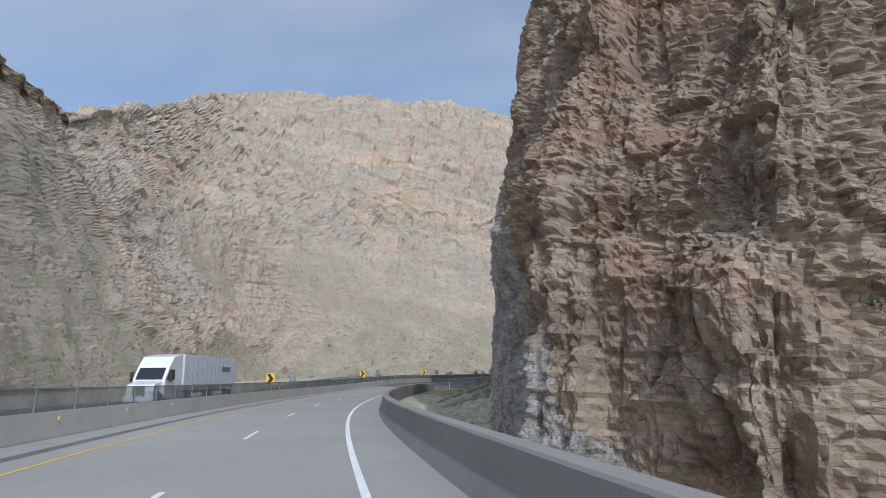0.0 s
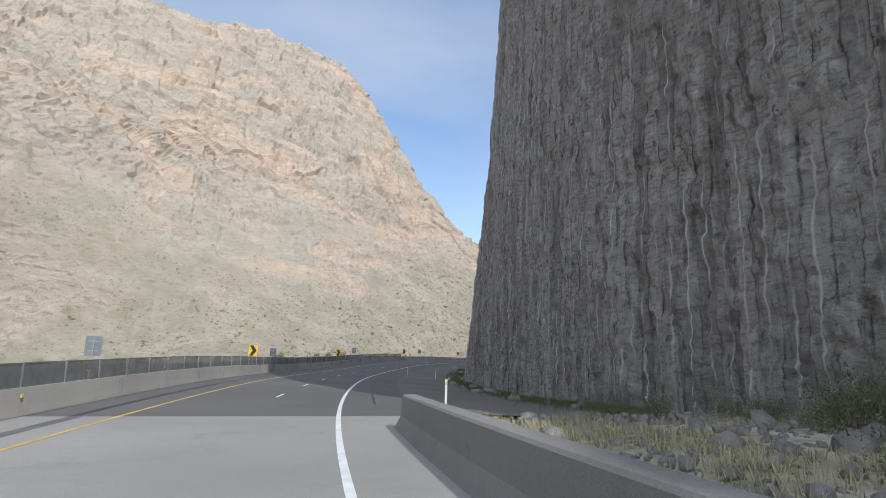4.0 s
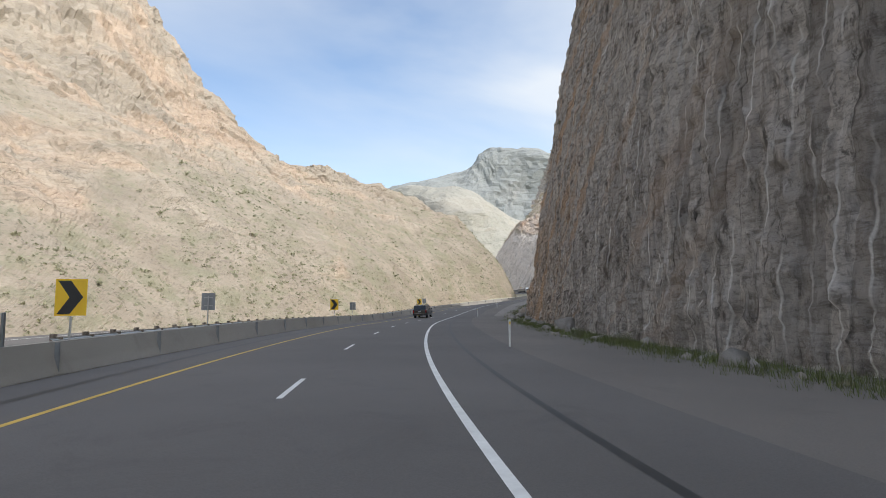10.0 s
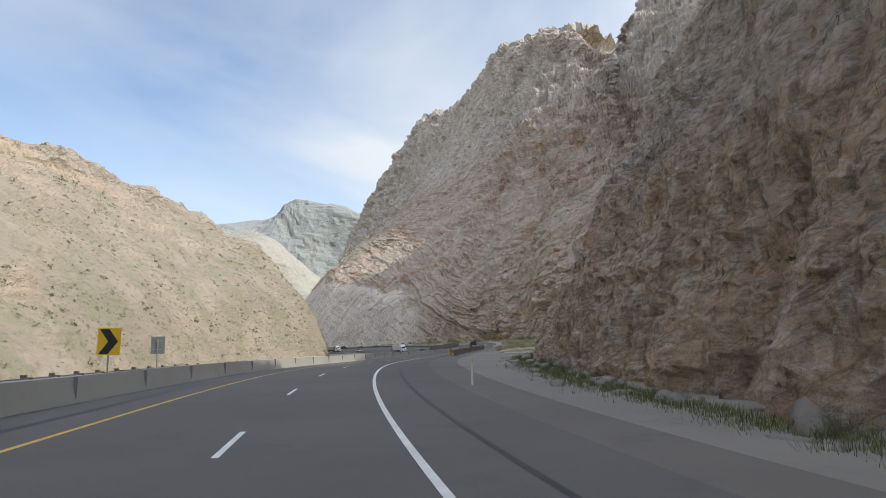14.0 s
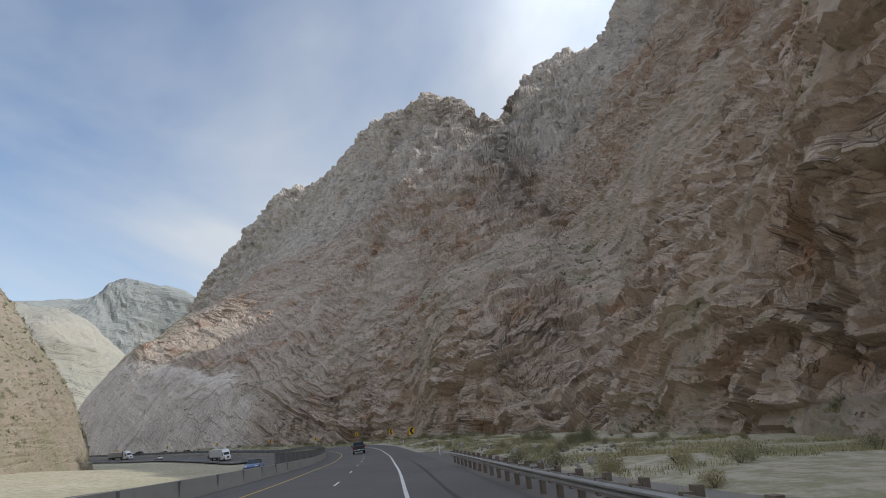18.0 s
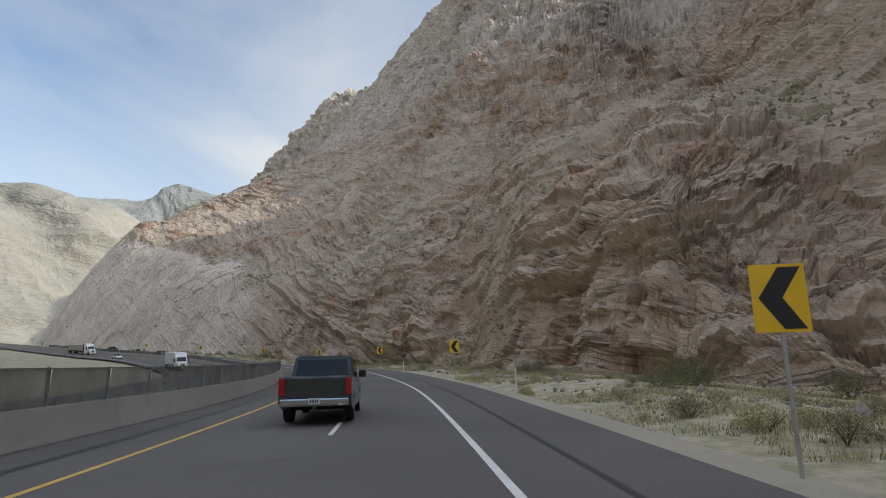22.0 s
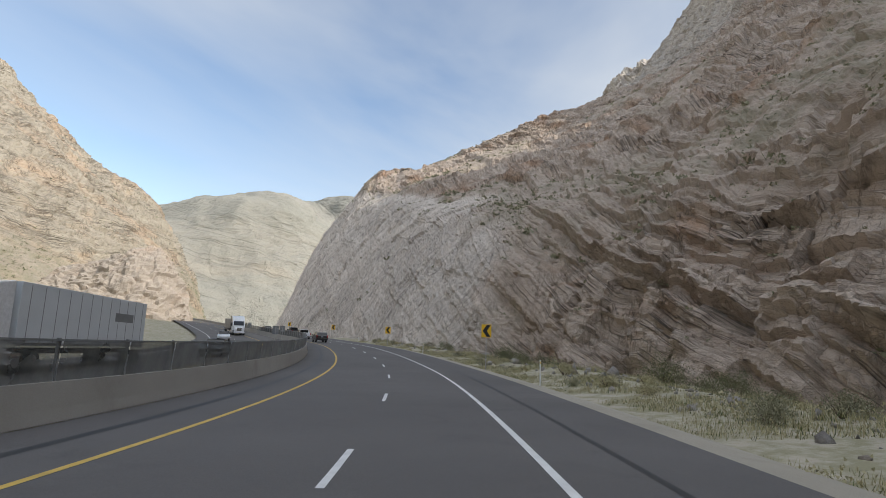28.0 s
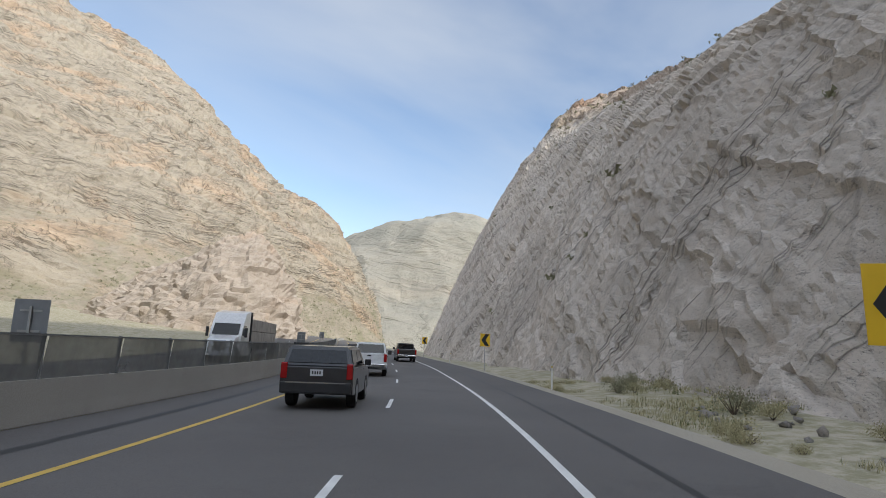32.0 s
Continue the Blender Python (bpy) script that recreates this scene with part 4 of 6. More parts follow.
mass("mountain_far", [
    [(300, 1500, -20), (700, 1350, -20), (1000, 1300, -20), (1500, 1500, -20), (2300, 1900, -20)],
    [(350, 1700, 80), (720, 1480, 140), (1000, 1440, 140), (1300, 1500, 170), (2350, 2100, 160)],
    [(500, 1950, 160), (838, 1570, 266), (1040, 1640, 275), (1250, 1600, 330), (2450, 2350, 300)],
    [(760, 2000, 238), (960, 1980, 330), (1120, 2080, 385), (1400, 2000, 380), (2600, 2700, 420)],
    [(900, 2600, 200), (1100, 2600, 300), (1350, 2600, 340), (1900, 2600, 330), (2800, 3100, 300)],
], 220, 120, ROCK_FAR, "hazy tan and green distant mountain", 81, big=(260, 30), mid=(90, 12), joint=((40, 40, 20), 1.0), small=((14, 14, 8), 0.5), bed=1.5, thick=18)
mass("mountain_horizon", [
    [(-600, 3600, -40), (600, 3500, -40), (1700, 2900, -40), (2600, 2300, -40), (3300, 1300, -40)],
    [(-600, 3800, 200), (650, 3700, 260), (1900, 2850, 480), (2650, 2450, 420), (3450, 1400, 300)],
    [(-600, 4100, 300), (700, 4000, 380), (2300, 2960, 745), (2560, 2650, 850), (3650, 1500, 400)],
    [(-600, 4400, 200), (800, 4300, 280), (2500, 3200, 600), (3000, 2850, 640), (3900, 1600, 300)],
], 160, 80, ROCK_HAZED, "mountain range on the horizon, blue-grey with painted haze", 91, big=(500, 70), mid=(140, 25), joint=((80, 80, 40), 5), small=((30, 30, 20), 4))

# ---------------------------------------------------------------- barriers
WALL_R = [(-2.9, 0.0), (-2.94, 0.08), (-3.08, 0.34), (-3.14, 0.86), (-3.18, 0.90), (-3.5, 0.90), (-3.54, 0.86), (-3.57, -0.5)]
tagged(closed("bridge_parapet", S_MIN, BRIDGE - 4, WALL_R, PARAPET), "curved concrete bridge parapet along the shoulder", "barrier", kind="structure")
WALL_L = [(8.35, 0.0), (8.42, 0.3), (8.52, 0.85), (8.72, 0.85), (8.82, 0.3), (8.9, 0.0)]
tagged(closed("median_barrier", S_MIN, S_MAX, WALL_L, CONCRETE), "long concrete median barrier", "barrier", kind="structure")
# ---------------------------------------------------------------- small builders


def part(name, bm, material, parent, label="", smooth=False):
    """Links a bmesh as one mesh under a thing or a part."""
    me = bpy.data.meshes.new(name)
    bm.to_mesh(me)
    bm.free()
    me.materials.append(material)
    if smooth:
        me.polygons.foreach_set("use_smooth", np.full(len(me.polygons), True))
    ob = new(name, me)
    ob.parent = parent
    if label:
        ob["label"] = label
    return ob


def thing(name, label, category, group="", m=None):
    ob = new(name)
    ob.empty_display_size = 0.2
    if m is not None:
        ob.matrix_world = m
    return tagged(ob, label, category, group)


def box(cx, cy, cz, sx, sy, sz, bevel=0.0, bm=None):
    bm = bm or bmesh.new()
    r = bmesh.ops.create_cube(bm, size=1.0)
    for v in r["verts"]:
        v.co = Vector((cx + v.co.x * sx, cy + v.co.y * sy, cz + v.co.z * sz))
    if bevel:
        edges = list({e for v in r["verts"] for e in v.link_edges})
        bmesh.ops.bevel(bm, geom=edges, offset=bevel, segments=2, affect="EDGES", profile=0.6)
    return bm


def rod(a, b, radius, sides=8, bm=None, tip=None):
    bm = bm or bmesh.new()
    a, b = Vector(a), Vector(b)
    d = b - a
    m = Matrix.Translation((a + b) / 2) @ d.to_track_quat("Z", "Y").to_matrix().to_4x4()
    bmesh.ops.create_cone(bm, cap_ends=True, segments=sides, radius1=radius, radius2=tip if tip is not None else radius, depth=d.length, matrix=m)
    return bm


def prism(outline, x0, x1, bm=None, bevel=0.0):
    """An outline in (y, z), drawn out across x."""
    bm = bm or bmesh.new()
    lo = [bm.verts.new((x0, y, z)) for y, z in outline]
    hi = [bm.verts.new((x1, y, z)) for y, z in outline]
    n = len(outline)
    bm.faces.new(lo[::-1])
    bm.faces.new(hi)
    for i in range(n):
        bm.faces.new((lo[i], lo[(i + 1) % n], hi[(i + 1) % n], hi[i]))
    bmesh.ops.recalc_face_normals(bm, faces=bm.faces)
    if bevel:
        bmesh.ops.bevel(bm, geom=list(bm.edges), offset=bevel, segments=2, affect="EDGES", profile=0.6)
    return bm


STEEL = plain("galvanised_steel", (0.42, 0.42, 0.41), 0.45, 0.7, 0.15, 2.0)
RUSTY_POST = plain("weathered_timber", (0.20, 0.165, 0.13), 0.9, 0, 0.25, 4.0, 0.4)
SIGN_YELLOW = plain("sign_yellow", (0.85, 0.52, 0.02), 0.45, 0, 0.06, 1.5)
SIGN_BLACK = plain("sign_black", (0.015, 0.015, 0.015), 0.5)
SIGN_BACK = plain("sign_back", (0.26, 0.27, 0.28), 0.5, 0.5, 0.12, 2.0)
POST_WHITE = plain("post_white", (0.70, 0.70, 0.67), 0.6, 0, 0.1, 4.0)
REFLECTOR = plain("reflector_amber", (0.75, 0.55, 0.12), 0.3)
DARK_GLASS = plain("dark_glass", (0.012, 0.014, 0.016), 0.06, 0.0, 0.05)
TYRE = plain("tyre_rubber", (0.02, 0.02, 0.02), 0.85, 0, 0.2, 8.0)
RIM = plain("wheel_metal", (0.45, 0.45, 0.46), 0.3, 0.9)
CHROME = plain("chrome", (0.62, 0.62, 0.62), 0.15, 1.0, 0.03)
TRIM_BLACK = plain("black_plastic", (0.025, 0.025, 0.026), 0.55)
LAMP_RED = plain("tail_lamp_red", (0.35, 0.012, 0.012), 0.2)
LAMP_CLEAR = plain("headlamp", (0.75, 0.77, 0.78), 0.1)
PLATE = plain("number_plate", (0.62, 0.64, 0.66), 0.4)


def car_paint(name, colour, rough=0.28):
    m = Mat(name, rough)
    m.b.inputs["Coat Weight"].default_value = 0.6
    n = m.noise(6, (1, 1, 1), 4)
    return m.done(m.mix(m.ramp(n, (0.35, 0.0), (0.65, 1.0)), tuple(c * 0.9 for c in colour), tuple(c * 1.08 for c in colour)))


PAINT_BLACK = car_paint("paint_black", (0.013, 0.013, 0.015))
PAINT_GREEN = car_paint("paint_dark_green_grey", (0.03, 0.036, 0.036))
PAINT_WHITE = car_paint("paint_white", (0.74, 0.75, 0.76))
PAINT_GREY = car_paint("paint_charcoal", (0.035, 0.034, 0.036))
PAINT_BLUE = car_paint("paint_blue", (0.05, 0.10, 0.22))
PAINT_SILVER = car_paint("paint_silver", (0.45, 0.46, 0.47))
TRAILER_WHITE = plain("trailer_panel_white", (0.62, 0.65, 0.67), 0.45, 0, 0.05, 0.6)
CARGO = plain("cargo_wrap", (0.40, 0.37, 0.33), 0.8, 0, 0.25, 1.2)


def mesh_cloth():
    """Dark privacy mesh: a share of the light passes through its holes."""
    m = Mat("fence_mesh", 0.8)
    col = m.mix(m.ramp(m.noise(1.3, (1, 1, 1), 5, 0.65), (0.35, 0.0), (0.65, 1.0)), (0.085, 0.09, 0.085), (0.16, 0.165, 0.155))
    m.done(col)
    tr = m.t.nodes.new("ShaderNodeBsdfTransparent")
    mx = m.t.nodes.new("ShaderNodeMixShader")
    m.link(m.ramp(m.noise(0.35, (1, 1, 1), 4), (0.35, 0.12), (0.7, 0.38)), mx.inputs[0])
    m.link(m.b.outputs[0], mx.inputs[1])
    m.link(tr.outputs[0], mx.inputs[2])
    m.link(mx.outputs[0], m.t.nodes["Material Output"].inputs[0])
    return m.m


MESH = mesh_cloth()

# ---------------------------------------------------------------- road furniture


def chevron_sign(left_arrow, name="chevron_sign"):
    """A curve marker on a steel post: plate, dark arrow, post, two brackets. It faces -y."""
    root = thing(name, "yellow curve sign with a black chevron on a steel post", "road sign", "chevron signs")
    part("post", box(0, 0.06, 0.75, 0.06, 0.05, 4.5, 0.004), STEEL, root)
    part("plate", box(0, 0, 2.55, 0.84, 0.012, 1.10, 0.0), SIGN_YELLOW, root)
    k = 1 if left_arrow else -1
    bm = bmesh.new()
    pts = [(-0.32 * k, 2.55), (0.02 * k, 3.05), (0.36 * k, 3.05), (0.04 * k, 2.55), (0.36 * k, 2.05), (0.02 * k, 2.05)]
    top = [bm.verts.new((x, -0.012, z)) for x, z in pts]
    low = [bm.verts.new((x, -0.007, z)) for x, z in pts]
    a, b, c, d, e, f = range(6)
    for quad in ((a, b, c, d), (a, d, e, f)):
        bm.faces.new([top[i] for i in quad])
    for i in range(6):
        bm.faces.new((top[i], low[i], low[(i + 1) % 6], top[(i + 1) % 6]))
    bmesh.ops.recalc_face_normals(bm, faces=bm.faces)
    part("arrow", bm, SIGN_BLACK, root)
    for z in (2.3, 2.8):
        part("bracket", box(0, 0.025, z, 0.2, 0.03, 0.04), STEEL, root)
    return root


chev_l = chevron_sign(True)
RIGHT_SIGNS = ((489.3, -5.9, 0.1), (533.0, -7.2, 0.0), (575.0, -7.7, 0.2), (616.0, -7.4, 0.5), (659.0, -6.9, 0.4), (705.0, -5.5, 0.0), (748.0, -5.8, 0.0), (792.0, -5.5, 0.0))
chev_l.matrix_world = road_pose(*RIGHT_SIGNS[0], -14)
for s, l, up in RIGHT_SIGNS[1:]:
    copy_thing(chev_l, road_pose(s, l, up, -14))
chev_r = chevron_sign(False)
LEFT_SIGNS = ((62.0, 9.6, -0.6), (104.0, 9.4, -0.35), (147.0, 9.4, -0.4), (190.0, 9.4, -0.45), (234.0, 9.4, -0.5), (277.0, 9.4, -0.5), (328.0, 9.4, -0.5))
chev_r.matrix_world = road_pose(*LEFT_SIGNS[0], 14)
for s, l, up in LEFT_SIGNS[1:]:
    copy_thing(chev_r, road_pose(s, l, up, 14))


def sign_back():
    root = thing("road_sign_back", "grey metal back of a rectangular road sign on a post", "road sign", "signs for the oncoming side")
    part("post", box(0, -0.05, 1.0, 0.06, 0.05, 3.6, 0.004), STEEL, root)
    part("plate", box(0, 0, 2.45, 0.80, 0.012, 1.05), SIGN_BACK, root)
    part("bracket", box(0, -0.02, 2.2, 0.5, 0.03, 0.05), STEEL, root)
    part("bracket", box(0, -0.02, 2.7, 0.5, 0.03, 0.05), STEEL, root)
    return root


back = sign_back()
BACKS = ((78, 12.0), (121, 12.0), (165, 12.0), (208, 12.0), (252, 12.0), (296, 12.0), (340, 12.0), (690.0, 12.2), (712.0, 10.4), (760, 11.0), (800, 11.0))
back.matrix_world = road_pose(BACKS[0][0], BACKS[0][1], -0.4, 8)
for s, l in BACKS[1:]:
    copy_thing(back, road_pose(s, l, -0.4, 8))


def delineator():
    root = thing("delineator_post", "slim white roadside delineator post with a reflector", "post", "delineators")
    part("post", box(0, 0, 0.45, 0.09, 0.035, 1.5, 0.006), POST_WHITE, root)
    part("reflector", box(0, -0.02, 1.08, 0.075, 0.008, 0.12), REFLECTOR, root)
    part("cap", box(0, 0, 1.21, 0.095, 0.04, 0.03, 0.004), POST_WHITE, root)
    return root


deli = delineator()
POSTS = ((109.0, -5.2), (173.5, -4.9), (170.0, -9.0), (240.0, -4.8), (300.0, -5.0), (328.0, -5.6), (455.0, -6.2), (511.5, -6.4), (556.0, -6.6), (600.0, -6.6), (644.0, -7.0), (686.0, -6.4), (729.0, -6.4), (772.0, -6.4))
deli.matrix_world = road_pose(POSTS[0][0], POSTS[0][1])
for s, l in POSTS[1:]:
    copy_thing(deli, road_pose(s, l, -0.1))


def guardrail(s0, s1, left, facing, label):
    """W-beam on timber blocks and posts."""
    root = thing("guardrail", label, "guardrail")
    prof = [(0.0, 0.43), (0.0, 0.47), (0.08, 0.51), (0.08, 0.55), (0.0, 0.585), (0.08, 0.62), (0.08, 0.66), (0.0, 0.70), (0.0, 0.74), (-0.01, 0.74), (-0.01, 0.70), (0.065, 0.655), (0.065, 0.625), (-0.01, 0.585), (0.065, 0.545), (0.065, 0.515), (-0.01, 0.47), (-0.01, 0.43)]
    rail = closed("rail", s0, s1, [(left + facing * a, z) for a, z in prof], STEEL, 1.0)
    rail.parent = root
    post_me = block_me = None
    for s in np.arange(s0 + 0.5, s1, 1.9):
        m = road_pose(float(s), left - facing * 0.28)
        b = road_pose(float(s), left - facing * 0.10)
        if post_me is None:
            p = part("post", box(0, 0, 0.1, 0.15, 0.2, 1.5, 0.01), RUSTY_POST, root)
            q = part("block", box(0, 0, 0.58, 0.2, 0.15, 0.36, 0.01), RUSTY_POST, root)
            post_me, block_me = p.data, q.data
        else:
            p, q = new("post", post_me), new("block", block_me)
            p.parent = q.parent = root
        p.matrix_basis, q.matrix_basis = m, b
    return root


guardrail(384, 436.5, -5.15, 1, "galvanised steel guardrail on timber posts beside the shoulder")
guardrail(236, 345, 11.0, -1, "galvanised steel guardrail on timber posts behind the median barrier")


def hazard_marker():
    root = thing("hazard_marker", "yellow and black striped hazard marker at the guardrail end", "road sign")
    part("post", box(0, 0.03, 0.45, 0.05, 0.04, 1.5), STEEL, root)
    part("plate", box(0, 0, 0.95, 0.32, 0.01, 0.92), SIGN_YELLOW, root)
    for k in range(4):
        bm = bmesh.new()
        z = 0.56 + 0.24 * k
        vs = [bm.verts.new(v) for v in ((-0.16, -0.0075, z), (0.16, -0.0075, z - 0.16 + 0.0), (0.16, -0.0075, z - 0.05), (-0.16, -0.0075, z + 0.11))]
        bm.faces.new(vs)
        part("stripe", bm, SIGN_BLACK, root)
    return root


hazard_marker().matrix_world = road_pose(383.4, -5.1, -0.40, -4)


def mesh_fence(s0, s1, left, z0, z1, step, label):
    root = thing("mesh_fence", label, "fence")
    post_me = None
    ss = np.arange(s0, s1, step)
    for i, s in enumerate(ss):
        m = road_pose(float(s), left, z0)
        if post_me is None:
            p = part("post", box(0, 0, (z1 - z0) / 2, 0.07, 0.07, z1 - z0 + 0.06, 0.006), SIGN_BACK, root)
            post_me = p.data
        else:
            p = new("post", post_me)
            p.parent = root
        p.matrix_basis = m
        if i + 1 < len(ss):
            q = on_road(np.linspace(s + 0.04, s + step - 0.04, 5)[:, None], left, np.array([z0 + 0.03, z1 - 0.02])[None])
            pan = grid_mesh("mesh_panel", q, MESH)
            pan.parent = root
    top = closed("top_rail", s0, float(ss[-1]), [(left - 0.02, z1 - 0.03), (left + 0.02, z1 - 0.03), (left + 0.02, z1 + 0.01), (left - 0.02, z1 + 0.01)], SIGN_BACK, step)
    top.parent = root
    return root


mesh_fence(-112, 232, 8.62, 0.82, 1.62, 2.9, "long dark mesh fence on top of the concrete median barrier")
mesh_fence(446, 800, 8.62, 0.82, 1.75, 3.1, "long dark mesh fence on posts along the curved median barrier")


def barrier_reflectors():
    root = thing("barrier_reflectors", "row of small amber reflectors on the concrete median barrier", "reflector")
    me = None
    for s in np.arange(-20, 112, 6.1):
        m = road_pose(float(s), 8.40, 0.62)
        if me is None:
            p = part("reflector", box(0, 0, 0, 0.05, 0.10, 0.12, 0.01), REFLECTOR, root)
            me = p.data
        else:
            p = new("reflector", me)
            p.parent = root
        p.matrix_basis = m
    return root


barrier_reflectors()

# joints between the barrier segments
median = bpy.data.objects["median_barrier"]
joint_me = None
for s in np.arange(116, 452, 6.1):
    if joint_me is None:
        p = part("joint", box(0, 0, 0.43, 0.13, 0.014, 0.82), SIGN_BACK, median)
        joint_me = p.data
    else:
        p = new("joint", joint_me)
        p.parent = median
    p.matrix_basis = road_pose(float(s), 8.435)

# lane dashes, 3 m long and 12.2 m apart
for left, parent, s0 in ((1.83, road, 143.4 - 12.19 * 2), (17.5, road_far, -110.0), (1.83, road_deck, 143.4 - 12.19 * 20)):
    stop = BRIDGE - 3 if parent is road_deck else S_MAX - 6
    for s in np.arange(s0, stop, 12.19):
        q = on_road(np.linspace(s - 1.5, s + 1.5, 4)[:, None], np.array([left - 0.06, left + 0.06])[None], 0.007)
        d = grid_mesh("lane_dash", q, WHITE_PAINT)
        d.parent = parent
TAR = plain("tar_seam", (0.03, 0.029, 0.028), 0.6, 0, 0.2, 1.0)
structure(strip("pavement_seam", BRIDGE, S_MAX, [(6.75, 0.004), (7.0, 0.004)], TAR, 2.0), "dark sealed seam along the inner shoulder", "road")
structure(strip("shoulder_seam", BRIDGE + 6, S_MAX, [(-2.95, 0.004), (-2.80, 0.004)], TAR, 2.0), "dark sealed seam along the outer shoulder", "road")
structure(strip("deck_gutter", S_MIN, BRIDGE, [(6.5, 0.004), (6.95, 0.004)], plain("wet_gutter", (0.13, 0.125, 0.115), 0.8, 0, 0.2, 0.5), 2.0), "dark gutter line along the bridge deck", "road")
pull = strip("gravel_shoulder", BRIDGE + 2, 470, [(-7.2, -0.085), (-4.9, -0.012)], GRAVEL, 2.0)
structure(pull, "dark grey gravel shoulder beside the carriageway", "shoulder")
structure(strip("gravel_pullout", 300, 470, [(-18.0, -0.36), (-10.8, -0.22), (-9.0, -0.16), (-7.2, -0.085)], PULLOUT, 2.0), "wide pale gravel pull-out below the cliff", "shoulder")
structure(strip("gravel_foot", BRIDGE + 2, 300, [(-16.0, -0.36), (-10.8, -0.22), (-9.0, -0.16), (-7.2, -0.085)], GRAVEL, 2.0), "dark gravel strip along the cliff foot", "shoulder")
structure(strip("gravel_verge", 470, S_MAX, [(-6.6, -0.25), (-5.8, -0.08), (-4.9, -0.012)], VERGE, 2.0), "narrow gravel verge beside the asphalt", "shoulder")
structure(strip("median_strip", S_MIN, S_MAX, [(8.9, -0.03), (10.8, -0.10), (12.6, -0.012)], GRAVEL, 2.0), "gravel median strip between the carriageways", "median")

# ---------------------------------------------------------------- vehicles


def wheels(root, half, rear, front, radius):
    for y in (rear, front):
        for side in (-1, 1):
            x = side * (half - 0.13)
            bm = rod((x - 0.13, y, radius), (x + 0.13, y, radius), radius, 24)
            bmesh.ops.bevel(bm, geom=[e for e in bm.edges if abs(e.verts[0].co.x - e.verts[1].co.x) < 1e-4], offset=0.03, segments=2, affect="EDGES")
            w = part("wheel", bm, TYRE, root)
            part("rim", rod((x + side * 0.115, y, radius), (x + side * 0.138, y, radius), radius * 0.62, 16), RIM, w)


def arches(outline_y, radius):
    """Points of a wheel arch cut out of a sill line, from front to back."""
    return [(outline_y + radius * 1.18 * math.cos(a), 0.36 + radius * 1.18 * max(0.0, math.sin(a)) * 0.98) for a in np.linspace(0.0, math.pi, 9)]


def glass_quad(name, pts, root, label=""):
    bm = bmesh.new()
    bm.faces.new([bm.verts.new(p) for p in pts])
    geo = bmesh.ops.extrude_face_region(bm, geom=list(bm.faces))
    n = (Vector(pts[1]) - Vector(pts[0])).cross(Vector(pts[2]) - Vector(pts[0])).normalized()
    for v in geo["geom"]:
        if isinstance(v, bmesh.types.BMVert):
            v.co += n * 0.012
    return part(name, bm, DARK_GLASS, root, label)


